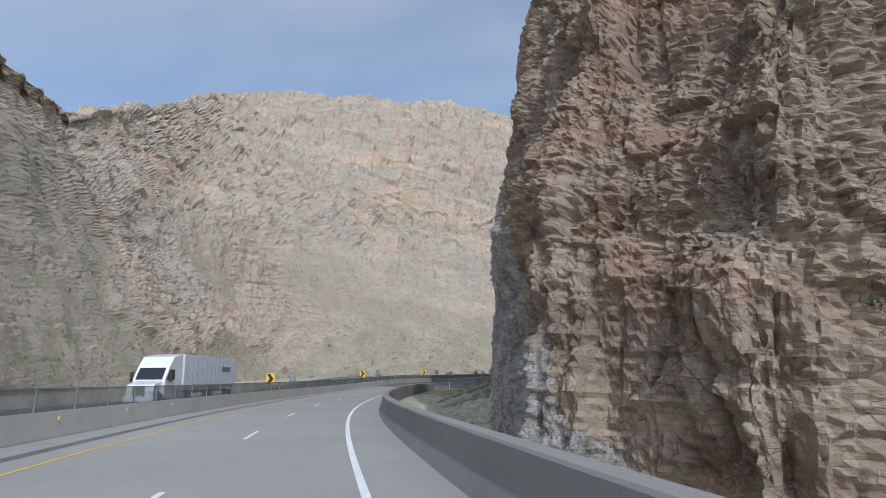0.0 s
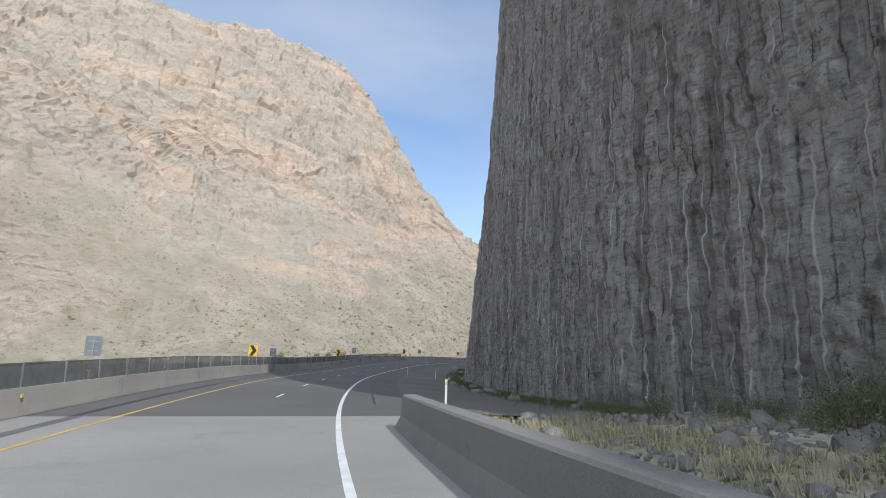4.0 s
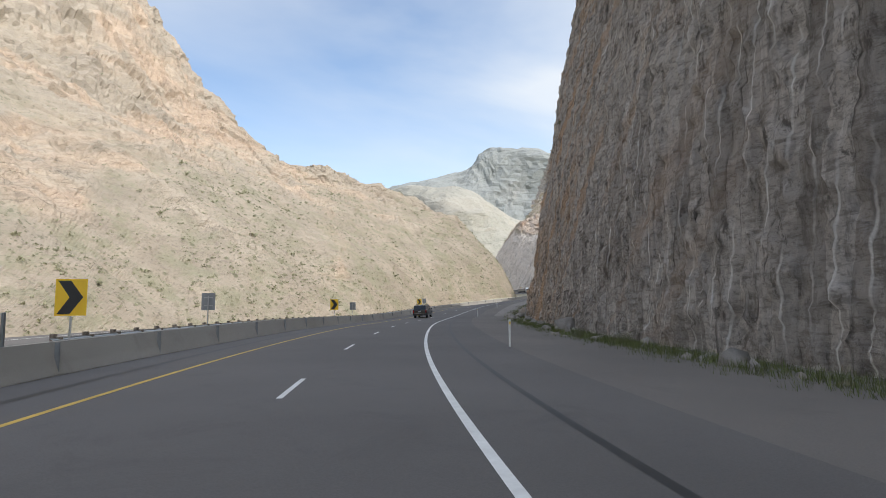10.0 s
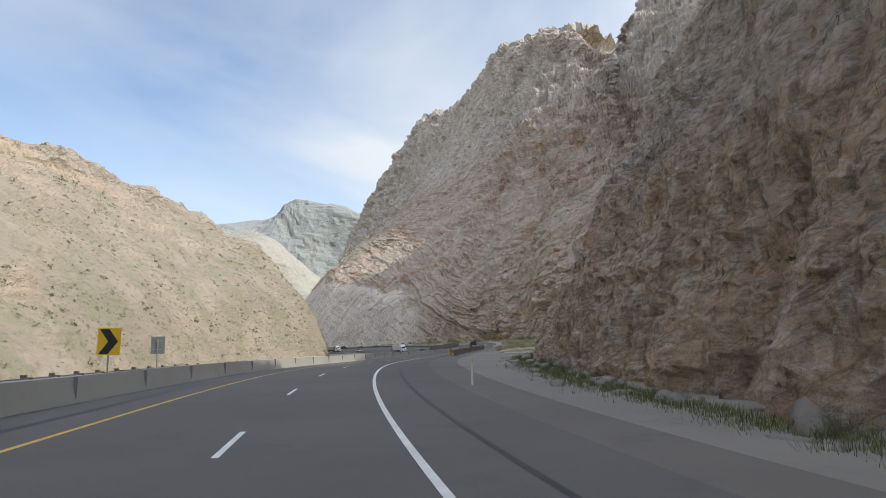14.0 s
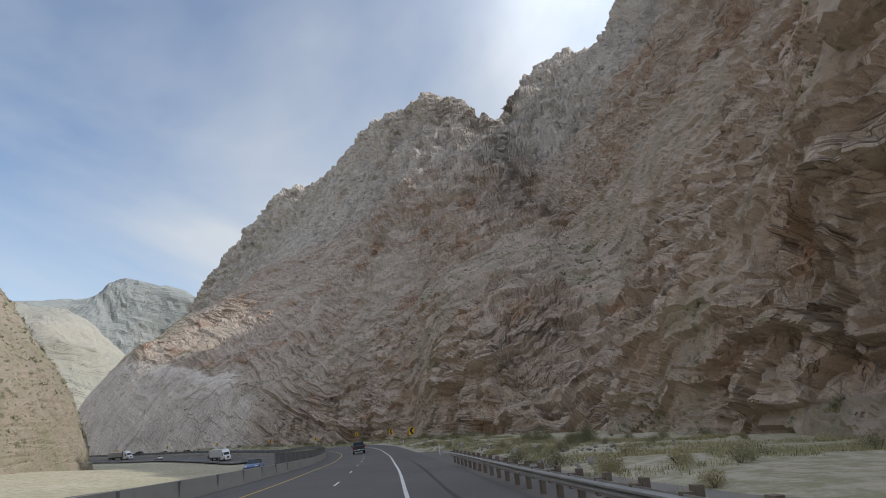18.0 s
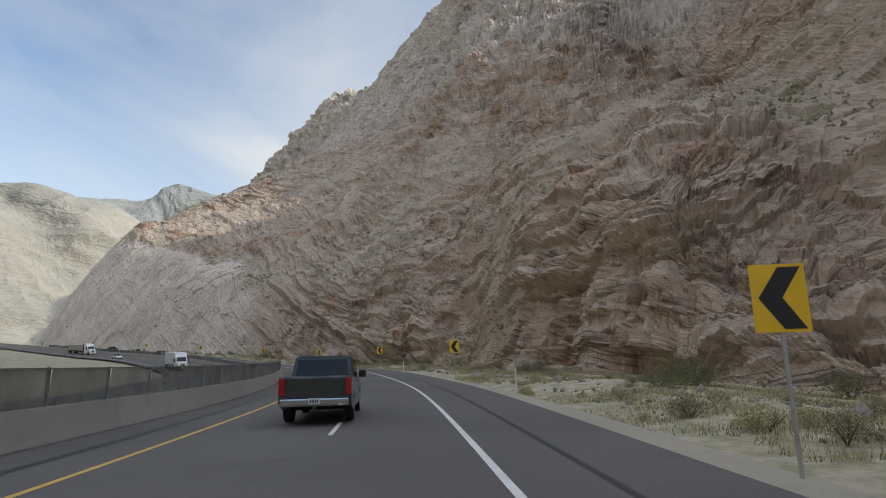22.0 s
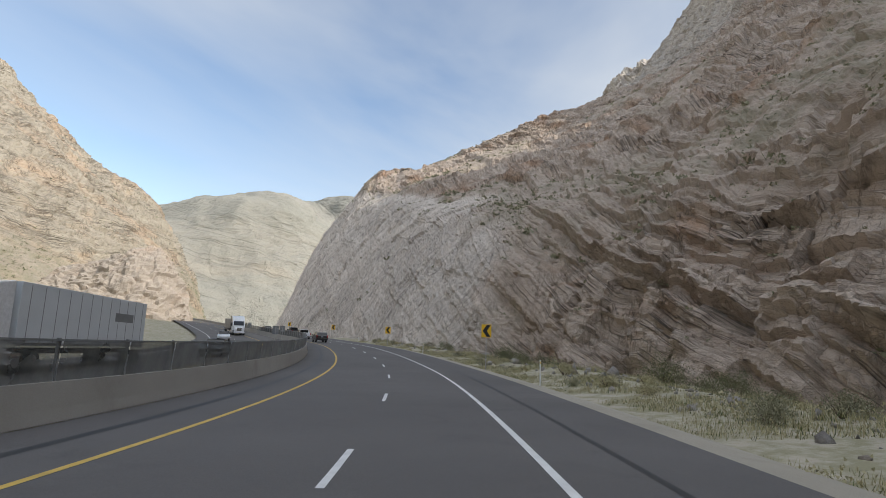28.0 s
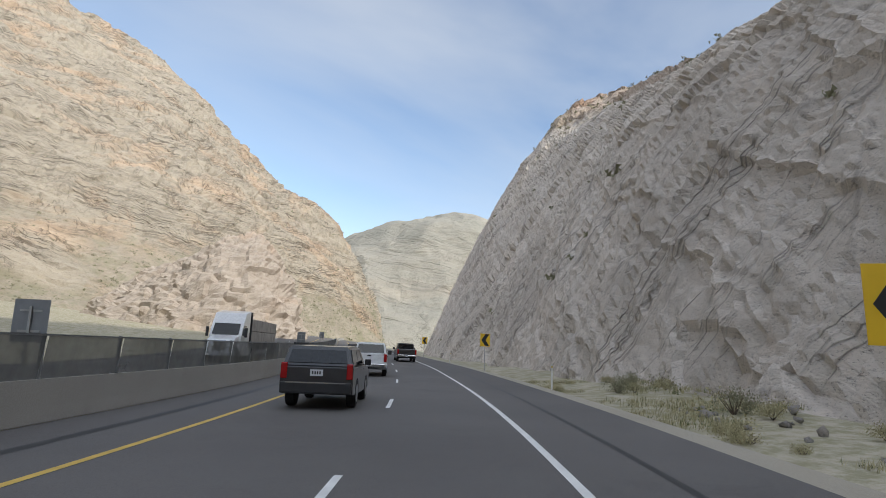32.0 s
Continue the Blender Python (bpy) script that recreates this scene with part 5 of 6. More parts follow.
def suv(name, paint, label, long=5.3, half=1.01, high=1.88, rails=True):
    """A large estate-bodied four-wheel drive, looking along +y."""
    root = thing(name, label, "car", "traffic")
    r = 0.40
    back, nose = -long / 2, long / 2
    rear, front = back + 1.15, nose - 0.98
    belt, hood = 1.14, 1.10
    low = [(nose - 0.05, 0.42)] + arches(front, r) + arches(rear, r) + [(back + 0.06, 0.42)]
    up = [(back, 0.60), (back + 0.02, belt), (nose - 1.55, belt), (nose - 0.45, hood - 0.04), (nose - 0.08, hood - 0.16), (nose, 0.72)]
    part("body", prism(low + up, -half, half, bevel=0.03), paint, root, smooth=False)
    # cabin with inward-leaning sides
    bm = bmesh.new()
    t = half - 0.17
    base = [(-half + 0.03, back + 0.03), (half - 0.03, back + 0.03), (half - 0.03, nose - 1.35), (-half + 0.03, nose - 1.35)]
    roof = [(-t, back + 0.22), (t, back + 0.22), (t, nose - 2.15), (-t, nose - 2.15)]
    a = [bm.verts.new((x, y, belt - 0.02)) for x, y in base]
    b = [bm.verts.new((x, y, high - (0.04 if y < 0 else 0.0))) for x, y in roof]
    bm.faces.new(b)
    for i in range(4):
        bm.faces.new((a[i], a[(i + 1) % 4], b[(i + 1) % 4], b[i]))
    bm.faces.new(a[::-1])
    bmesh.ops.bevel(bm, geom=list(bm.edges), offset=0.05, segments=2, affect="EDGES")
    part("cabin", bm, paint, root)

    def side(y0, y1, k0=0.12, k1=0.82, lean0=0.0, lean1=0.0):
        for sx in (-1, 1):
            def at(y, k):
                x = sx * ((half - 0.03) * (1 - k) + t * k + 0.004)
                return (x, y, belt + (high - belt) * k)
            pts = [at(y0, k0), at(y1, k0), at(y1 - lean1, k1), at(y0 + lean0, k1)]
            glass_quad("side_window", pts if sx > 0 else pts[::-1], root)
    side(back + 0.28, back + 1.45, lean0=0.10)
    side(back + 1.55, back + 2.5)
    side(back + 2.6, nose - 1.62, lean1=0.62)
    g = back - 0.0
    glass_quad("rear_window", [(-half + 0.18, g + 0.045, belt + 0.10), (half - 0.18, g + 0.045, belt + 0.10), (t - 0.08, g + 0.185, high - 0.14), (-t + 0.08, g + 0.185, high - 0.14)], root)
    glass_quad("windscreen", [(half - 0.14, nose - 1.42, belt + 0.06), (-half + 0.14, nose - 1.42, belt + 0.06), (-t + 0.06, nose - 2.06, high - 0.07), (t - 0.06, nose - 2.06, high - 0.07)], root)
    part("rear_bumper", box(0, back - 0.02, 0.58, 2 * half - 0.06, 0.18, 0.30, 0.05), TRIM_BLACK if rails else paint, root)
    part("front_bumper", box(0, nose, 0.56, 2 * half - 0.06, 0.18, 0.30, 0.05), paint, root)
    part("chrome_strip", box(0, back - 0.115, 0.72, 1.6, 0.02, 0.035), CHROME, root)
    part("grille", box(0, nose + 0.02, 0.84, 1.2, 0.06, 0.24, 0.02), TRIM_BLACK, root)
    for sx in (-1, 1):
        part("tail_lamp", box(sx * (half - 0.10), back + 0.02, 1.02, 0.17, 0.10, 0.42, 0.03), LAMP_RED, root)
        part("headlamp", box(sx * (half - 0.20), nose - 0.03, 0.88, 0.34, 0.10, 0.18, 0.03), LAMP_CLEAR, root)
        part("mirror", box(sx * (half + 0.10), nose - 1.72, belt + 0.10, 0.20, 0.12, 0.18, 0.03), TRIM_BLACK, root)
        for y in (back + 1.95, nose - 2.05):
            part("door_handle", box(sx * (half + 0.005), y, belt - 0.10, 0.03, 0.20, 0.04, 0.008), CHROME, root)
        if rails:
            part("roof_rail", rod((sx * (t - 0.06), back + 0.5, high + 0.03), (sx * (t - 0.06), nose - 2.4, high + 0.05), 0.025), TRIM_BLACK, root)
    pl = part("number_plate", box(0, back - 0.04, 0.98, 0.34, 0.02, 0.17), PLATE, root)
    for k in range(4):
        part("plate_bar", box(-0.10 + 0.065 * k, back - 0.053, 0.98, 0.035, 0.006, 0.08), SIGN_BLACK, pl)
    wheels(root, half, rear, front, r)
    return root


def pickup(name, paint, label, long=5.9, half=1.02, high=1.94):
    """A four-door pickup, looking along +y."""
    root = thing(name, label, "pickup truck", "traffic")
    r = 0.42
    back, nose = -long / 2, long / 2
    rear, front = back + 1.25, nose - 1.0
    belt = 1.22
    low = [(nose - 0.05, 0.46)] + arches(front, r) + arches(rear, r) + [(back + 0.05, 0.56)]
    up = [(back, 0.70), (back, belt + 0.10), (back + 1.75, belt + 0.10), (back + 1.80, belt), (nose - 1.5, belt), (nose - 0.4, belt - 0.06), (nose - 0.06, belt - 0.2), (nose, 0.75)]
    part("body", prism(low + up, -half, half, bevel=0.03), paint, root)
    part("bed_floor", box(0, back + 0.92, belt + 0.085, 2 * half - 0.26, 1.5, 0.05), TRIM_BLACK, root)
    t = half - 0.19
    c0, c1 = back + 1.80, nose - 1.30
    bm = bmesh.new()
    base = [(-half + 0.03, c0), (half - 0.03, c0), (half - 0.03, c1), (-half + 0.03, c1)]
    roof = [(-t, c0 + 0.16), (t, c0 + 0.16), (t, c1 - 0.78), (-t, c1 - 0.78)]
    a = [bm.verts.new((x, y, belt - 0.02)) for x, y in base]
    b = [bm.verts.new((x, y, high)) for x, y in roof]
    bm.faces.new(b)
    for i in range(4):
        bm.faces.new((a[i], a[(i + 1) % 4], b[(i + 1) % 4], b[i]))
    bm.faces.new(a[::-1])
    bmesh.ops.bevel(bm, geom=list(bm.edges), offset=0.05, segments=2, affect="EDGES")
    part("cabin", bm, paint, root)
    for y0, y1, l0, l1 in ((c0 + 0.22, c0 + 1.05, 0.06, 0.0), (c0 + 1.15, c1 - 0.28, 0.0, 0.58)):
        for sx in (-1, 1):
            def at(y, k):
                return (sx * ((half - 0.03) * (1 - k) + t * k + 0.004), y, belt + (high - belt) * k)
            pts = [at(y0, 0.1), at(y1, 0.1), at(y1 - l1, 0.82), at(y0 + l0, 0.82)]
            glass_quad("side_window", pts if sx > 0 else pts[::-1], root)
    glass_quad("rear_window", [(-half + 0.2, c0 + 0.02, belt + 0.12), (half - 0.2, c0 + 0.02, belt + 0.12), (t - 0.08, c0 + 0.125, high - 0.12), (-t + 0.08, c0 + 0.125, high - 0.12)], root)
    glass_quad("windscreen", [(half - 0.14, c1 - 0.08, belt + 0.06), (-half + 0.14, c1 - 0.08, belt + 0.06), (-t + 0.06, c1 - 0.70, high - 0.07), (t - 0.06, c1 - 0.70, high - 0.07)], root)
    part("tailgate", box(0, back - 0.015, 1.02, 1.56, 0.05, 0.54, 0.02), paint, root)
    part("tailgate_handle", box(0, back - 0.045, 1.18, 0.22, 0.02, 0.07, 0.01), TRIM_BLACK, root)
    part("rear_bumper", box(0, back - 0.06, 0.63, 1.92, 0.20, 0.22, 0.05), CHROME, root)
    part("front_bumper", box(0, nose, 0.62, 1.96, 0.2, 0.26, 0.05), CHROME, root)
    part("grille", box(0, nose + 0.01, 0.93, 1.3, 0.06, 0.30, 0.02), TRIM_BLACK, root)
    part("hitch", box(0, back - 0.12, 0.47, 0.12, 0.2, 0.12, 0.01), TRIM_BLACK, root)
    for sx in (-1, 1):
        part("tail_lamp", box(sx * (half - 0.09), back - 0.005, 1.05, 0.17, 0.08, 0.46, 0.02), LAMP_RED, root)
        part("headlamp", box(sx * (half - 0.2), nose - 0.02, 0.98, 0.36, 0.08, 0.2, 0.03), LAMP_CLEAR, root)
        part("mirror", box(sx * (half + 0.13), c1 - 0.42, belt + 0.12, 0.24, 0.12, 0.24, 0.03), TRIM_BLACK, root)
        for y in (c0 + 0.35, c0 + 1.35):
            part("door_handle", box(sx * (half + 0.005), y, belt - 0.10, 0.03, 0.2, 0.045, 0.008), TRIM_BLACK, root)
    pl = part("number_plate", box(0, back - 0.165, 0.66, 0.32, 0.012, 0.16), PLATE, root)
    for k in range(4):
        part("plate_bar", box(-0.10 + 0.065 * k, back - 0.174, 0.66, 0.035, 0.006, 0.08), SIGN_BLACK, pl)
    wheels(root, half, rear, front, r)
    return root


def sedan(name, paint, label):
    """A small saloon seen far off, looking along +y."""
    root = thing(name, label, "car", "traffic")
    r, half, back, nose = 0.33, 0.9, -2.3, 2.3
    low = [(nose - 0.05, 0.36)] + arches(nose - 0.9, r) + arches(back + 0.95, r) + [(back + 0.05, 0.40)]
    up = [(back, 0.62), (back + 0.08, 0.98), (back + 0.7, 1.02), (nose - 1.3, 0.98), (nose - 0.25, 0.82), (nose, 0.62)]
    part("body", prism(low + up, -half, half, bevel=0.03), paint, root)
    cab = prism([(back + 0.45, 1.0), (back + 1.15, 1.42), (nose - 2.1, 1.44), (nose - 1.15, 0.98)], -0.70, 0.70, bevel=0.05)
    part("cabin", cab, DARK_GLASS, root, "dark window glass")
    part("roof", box(0, -0.45, 1.435, 1.3, 1.45, 0.04, 0.015), paint, root)
    for sx in (-1, 1):
        part("tail_lamp", box(sx * 0.68, back + 0.02, 0.85, 0.32, 0.06, 0.14, 0.02), LAMP_RED, root)
        part("headlamp", box(sx * 0.66, nose - 0.05, 0.68, 0.34, 0.08, 0.13, 0.02), LAMP_CLEAR, root)
        part("mirror", box(sx * 0.96, 0.75, 1.02, 0.16, 0.1, 0.12, 0.02), TRIM_BLACK, root)
    wheels(root, half, back + 0.95, nose - 0.9, r)
    return root


def semi(name, label, cargo=False):
    """A tractor with a sleeper cab and a long trailer, looking along +y."""
    root = thing(name, label, "truck", "traffic")
    r = 0.5
    hood = [(8.0, 0.55), (8.1, 1.15), (7.9, 1.62), (6.6, 1.95), (6.6, 0.55)]
    part("hood", prism(hood, -1.0, 1.0, bevel=0.06), PAINT_WHITE, root)
    cab = [(6.7, 0.6), (6.7, 1.95), (6.0, 2.95), (5.2, 3.75), (3.6, 4.0), (3.6, 0.6)]
    part("cab", prism(cab, -1.22, 1.22, bevel=0.06), PAINT_WHITE, root)
    glass_quad("windscreen", [(1.0, 6.72, 2.02), (-1.0, 6.72, 2.02), (-0.98, 6.10, 2.88), (0.98, 6.10, 2.88)], root)
    for sx in (-1, 1):
        pts = [(sx * 1.235, 5.0, 1.95), (sx * 1.235, 6.45, 1.95), (sx * 1.235, 5.95, 2.75), (sx * 1.235, 5.0, 2.75)]
        glass_quad("side_window", pts if sx > 0 else pts[::-1], root)
        part("mirror", box(sx * 1.48, 6.3, 2.2, 0.22, 0.14, 0.75, 0.04), TRIM_BLACK, root)
        part("headlamp", box(sx * 0.78, 8.03, 1.1, 0.34, 0.12, 0.26, 0.03), LAMP_CLEAR, root)
        part("side_skirt", box(sx * 1.15, 4.4, 0.65, 0.1, 2.6, 0.55, 0.03), PAINT_WHITE, root)
        part("fuel_tank", rod((sx * 0.9, 2.6, 0.75), (sx * 0.9, 4.2, 0.75), 0.33, 16), CHROME, root)
    part("grille", box(0, 8.1, 1.2, 0.9, 0.08, 0.7, 0.03), CHROME, root)
    part("front_bumper", box(0, 8.08, 0.58, 2.2, 0.2, 0.36, 0.05), PAINT_WHITE, root)
    part("chassis", box(0, -2.0, 0.95, 0.9, 16.5, 0.26, 0.02), TRIM_BLACK, root)
    if cargo:
        part("trailer_bed", box(0, -3.4, 1.22, 2.55, 13.2, 0.2, 0.02), TRIM_BLACK, root)
        part("headboard", box(0, 3.1, 2.5, 2.55, 0.12, 2.9, 0.03), TRIM_BLACK, root)
        for k in range(11):
            for z in (1.85, 2.9):
                part("bale", box(0, 2.4 - 1.17 * k, z, 2.45, 1.13, 1.02, 0.05), CARGO, root)
    else:
        part("trailer", box(0, -3.4, 2.62, 2.59, 13.4, 2.75, 0.03), TRAILER_WHITE, root)
        for k in range(12):
            for sx in (-1, 1):
                part("panel_joint", box(sx * 1.298, 2.6 - 1.1 * k, 2.62, 0.012, 0.035, 2.6), SIGN_BACK, root)
        part("rear_door", box(0, -10.12, 2.62, 2.4, 0.05, 2.6, 0.01), TRAILER_WHITE, root)
        for sx in (-1, 1):
            part("trailer_rail", box(sx * 1.29, -3.4, 1.27, 0.05, 13.4, 0.12, 0.01), SIGN_BACK, root)
        part("sign_bar", box(-1.305, -7.0, 2.9, 0.01, 2.4, 0.5), SIGN_BACK, root, "plain grey bar in place of lettering")
    for y in (7.2, 2.9, 1.6, -8.2, -9.4):
        for sx in (-1, 1):
            w = part("wheel", rod((sx * 1.2, y, r), (sx * 0.85, y, r), r, 20), TYRE, root)
            part("rim", rod((sx * 1.19, y, r), (sx * 1.215, y, r), r * 0.55, 14), RIM, w)
    return root


suv("black_suv", PAINT_BLACK, "black full-size sport utility vehicle with tinted windows on the asphalt", 5.5).matrix_world = road_pose(280.3 + 22.5, 3.3)
pickup("dark_pickup", PAINT_GREEN, "dark green-grey crew-cab pickup with a chrome bumper").matrix_world = road_pose(480.1 + 20.5, 2.5)
pickup("white_pickup", PAINT_WHITE, "white crew-cab pickup with chrome bumper on the asphalt").matrix_world = road_pose(735.0, 3.5)
suv("charcoal_suv", PAINT_GREY, "charcoal crossover with red tail lamps on the asphalt", 4.95, 0.98, 1.72, True).matrix_world = road_pose(697.0 + 19.0, 3.7)
pickup("black_pickup", PAINT_GREY, "black crew-cab pickup driving between the lane lines").matrix_world = road_pose(697.0 + 66.0, 0.1)
suv("distant_suv", PAINT_GREY, "dark sport utility vehicle with a plain roof on the road", 5.0, 0.98, 1.75, False).matrix_world = road_pose(697.0 + 82.0, 3.6)
semi("white_semi_truck", "white semi truck with a sleeper cab and plain box trailer").matrix_world = road_pose(53.5, 14.7, 0, 180)
semi("white_box_truck", "white semi truck with a box trailer on the opposite carriageway").matrix_world = road_pose(640, 19.2, 0, 180)
semi("flatbed_truck", "pale semi truck hauling stacked brown bales behind the mesh fence", True).matrix_world = road_pose(752, 15.2, 0, 180)
for s, l, paint, lab, turn in ((545.2 + 118, 15.6, PAINT_GREY, "dark saloon car on the opposite carriageway", 180), (545.2 + 165, 19.3, PAINT_WHITE, "white saloon car on the opposite carriageway", 180),
                               (413.9 + 60, 15.6, PAINT_BLUE, "blue saloon car on the opposite carriageway", 180)):
    sedan("saloon_car", paint, lab).matrix_world = road_pose(s, l, 0, turn)

# ---------------------------------------------------------------- plants and stones
rng = np.random.default_rng(7)


def leafy(name, base, tips, trans=0.25):
    m = Mat(name, 0.75)
    col = m.mix(m.isl, base, tips)
    return m.done(col)


LEAF = leafy("shrub_leaf", (0.10, 0.115, 0.05), (0.20, 0.205, 0.10))
SAGE = leafy("sage_leaf", (0.21, 0.205, 0.125), (0.33, 0.315, 0.20))
GRASS = leafy("grass_green", (0.07, 0.10, 0.025), (0.15, 0.17, 0.05))
STRAW = leafy("grass_dry", (0.34, 0.31, 0.17), (0.50, 0.45, 0.27))
TWIG = plain("shrub_twig", (0.13, 0.10, 0.075), 0.9, 0, 0.2, 8.0)
STONE = rock("loose_stone", (0.34, 0.32, 0.295), (0.27, 0.25, 0.23), (0.12, 0.105, 0.095), (0.29, 0.23, 0.17), 0.12, (0, 0, 0), 1.5, 0.0, 0.4, joints=0.0, lines=0.0, layered=False)


def soup(name, tris, material):
    """A mesh of loose triangles or quads (n, k, 3)."""
    n, k = tris.shape[:2]
    me = bpy.data.meshes.new(name)
    me.vertices.add(n * k)
    me.vertices.foreach_set("co", tris.reshape(-1).astype(np.float32))
    me.loops.add(n * k)
    me.loops.foreach_set("vertex_index", np.arange(n * k, dtype=np.int32))
    me.polygons.add(n)
    me.polygons.foreach_set("loop_start", np.arange(0, n * k, k, dtype=np.int32))
    me.update(calc_edges=True)
    me.materials.append(material)
    return me


def leaf_cloud(n, rx, rz, size, lumps=9):
    """Small leaf blades gathered in uneven clumps."""
    cen = rng.normal(0, 1, (lumps, 3))
    cen /= np.linalg.norm(cen, axis=1)[:, None]
    cen *= rng.uniform(0.35, 0.95, (lumps, 1))
    cen = cen * [rx, rx, rz]
    cen[:, 2] = np.abs(cen[:, 2]) * 0.9 + 0.18 * rz
    who = rng.integers(0, lumps, n)
    p = cen[who] + rng.normal(0, 0.24, (n, 3)) * [rx, rx, rz]
    p[:, 2] = np.maximum(p[:, 2], 0.03)
    d = rng.normal(0, 1, (n, 3))
    d[:, 2] = np.abs(d[:, 2]) + 0.3
    d /= np.linalg.norm(d, axis=1)[:, None]
    e = np.cross(d, rng.normal(0, 1, (n, 3)))
    e /= np.linalg.norm(e, axis=1)[:, None]
    ln = size * rng.uniform(0.6, 1.5, (n, 1))
    return np.stack([p - e * ln * 0.22, p + e * ln * 0.22, p + d * ln], 1)


def shrub(kind, material, n, rx, rz, size, label):
    root = thing("shrub", label, "shrub", "roadside shrubs")
    ob = new("crown", soup("crown", leaf_cloud(n, rx, rz, size), material))
    ob.parent = root
    bm = bmesh.new()
    for k in range(9):
        a = rng.uniform(0, 2 * math.pi)
        q = rng.uniform(0.3, 0.75)
        rod((0, 0, -0.1), (rx * q * math.cos(a), rx * q * math.sin(a), rz * rng.uniform(0.5, 0.95)), 0.025, 5, bm, 0.006)
    part("woody_base", bm, TWIG, root)
    return root


SHRUBS = [shrub("creosote", LEAF, 2400, 1.3, 1.4, 0.085, "dark green desert shrub with thin brown stems"),
          shrub("sage", SAGE, 1400, 0.7, 0.65, 0.07, "low grey-green sage bush on stony ground"),
          shrub("mesquite", LEAF, 3000, 1.9, 1.9, 0.10, "large spreading green desert shrub beside the road")]
SHRUBS.append(shrub("dry", STRAW, 1300, 0.75, 0.55, 0.075, "low dry yellow bush on the sandy verge"))
PLACES = []
for k in range(90):
    PLACES.append((rng.uniform(405, 735), -(6.9 + abs(rng.normal(0, 4.5))), 3))
for k in range(126):
    s = rng.uniform(415, 730)
    l = -rng.uniform(7.8, 9.5 + 15 * np.interp(s, [415, 470, 540, 640, 700], [1.4, 1.7, 0.7, 0.7, 0.4]))
    PLACES.append((s, l, int(rng.choice([1, 3])) if l > -12 else int(rng.choice([0, 1, 2], p=[0.3, 0.6, 0.1]))))
for k in range(34):
    s = rng.uniform(116, 400)
    off = np.interp(s, _cs, _co)
    PLACES.append((s, -(off - rng.uniform(0.3, 1.6)), int(rng.choice([0, 1]))))
for k in range(40):
    s = rng.uniform(64, 114)
    PLACES.append((s, -(np.interp(s, _cs, _co) - 0.6 - abs(rng.normal(0, 2.6))), int(rng.choice([0, 0, 1]))))
for k in range(16):
    PLACES.append((rng.uniform(128, 172), rng.uniform(10.2, 11.8), int(rng.choice([0, 1]))))
for k in range(22):
    PLACES.append((rng.uniform(120, 330), rng.uniform(27, 36), int(rng.choice([0, 1]))))
first = {0: True, 1: True, 2: True, 3: True}


def ground_at(x, y):
    return float(ground_height(np.array([[x]]), np.array([[y]]))[0, 0])


for s, l, k in PLACES:
    x, y, z = on_road(s, l)
    sc = rng.uniform(0.55, 1.15) * (0.9 if s < 112 else 0.45 if s < 400 and l < 0 else 0.7 if -9.0 < l < 0 else 0.8 if 0 < l < 12 else 1.0)
    low = z - 0.33 if 112 < s < 400 and l < 0 else ground_at(x, y) - 0.02
    m = pose(x, y, low, 0, 0, rng.uniform(0, 360)) @ Matrix.Scale(sc, 4)
    if first[k]:
        SHRUBS[k].matrix_world = m
        first[k] = False
    else:
        c = copy_thing(SHRUBS[k], Matrix.Identity(4))
        c.matrix_basis = m


def blades(count, where, height, material, name, label):
    """Grass tufts: thin blades, seven a tuft."""
    pts = where(count)
    pts = np.repeat(pts, 7, axis=0)
    n = len(pts)
    pts[:, :2] += rng.normal(0, 0.13, (n, 2))
    a = rng.uniform(0, 2 * math.pi, n)
    lean = rng.uniform(0.1, 0.9, n)
    h = height * rng.uniform(0.5, 1.4, n)
    w = np.stack([np.cos(a), np.sin(a), 0 * a], -1) * 0.013
    tip = pts + np.stack([-np.sin(a) * lean * h, np.cos(a) * lean * h, h], -1)
    ob = new(name, soup(name, np.stack([pts - w, pts + w, tip], 1), material))
    return tagged(ob, label, "grass", kind="stuff")


def along_cliff(n):
    s = rng.uniform(112, 400, n)
    off = np.interp(s, _cs, _co)
    p = on_road(s, -(off - np.abs(rng.normal(0, 1.1, n)) - 0.1), -0.30)
    return p


def right_verge(n):
    s = rng.uniform(400, 740, n)
    p = on_road(s, -rng.uniform(6.4, np.interp(s, [400, 440, 540, 740], [36, 34, 22, 20])))
    p[:, 2] = ground_height(p[None, :, 0], p[None, :, 1])[0]
    keep = fbm(p / 4.0, 77, 3) > -0.02
    return p[keep]


blades(13000, along_cliff, 0.30, GRASS, "grass_cliff_foot", "green grass growing along the cliff foot")
blades(56000, right_verge, 0.22, STRAW, "grass_dry", "dry yellow grass on the stony verge")
def ravine_side(n):
    s = rng.uniform(66, 114, n)
    p = on_road(s, -rng.uniform(4.2, 16, n))
    p[:, 2] = ground_height(p[None, :, 0], p[None, :, 1])[0]
    return p[fbm(p / 3.0, 78, 3) > -0.05]


blades(6000, ravine_side, 0.24, STRAW, "grass_ravine", "dry yellow-green grass beside the bridge end")
blades(16000, right_verge, 0.18, GRASS, "grass_verge", "sparse green grass on the stony verge")


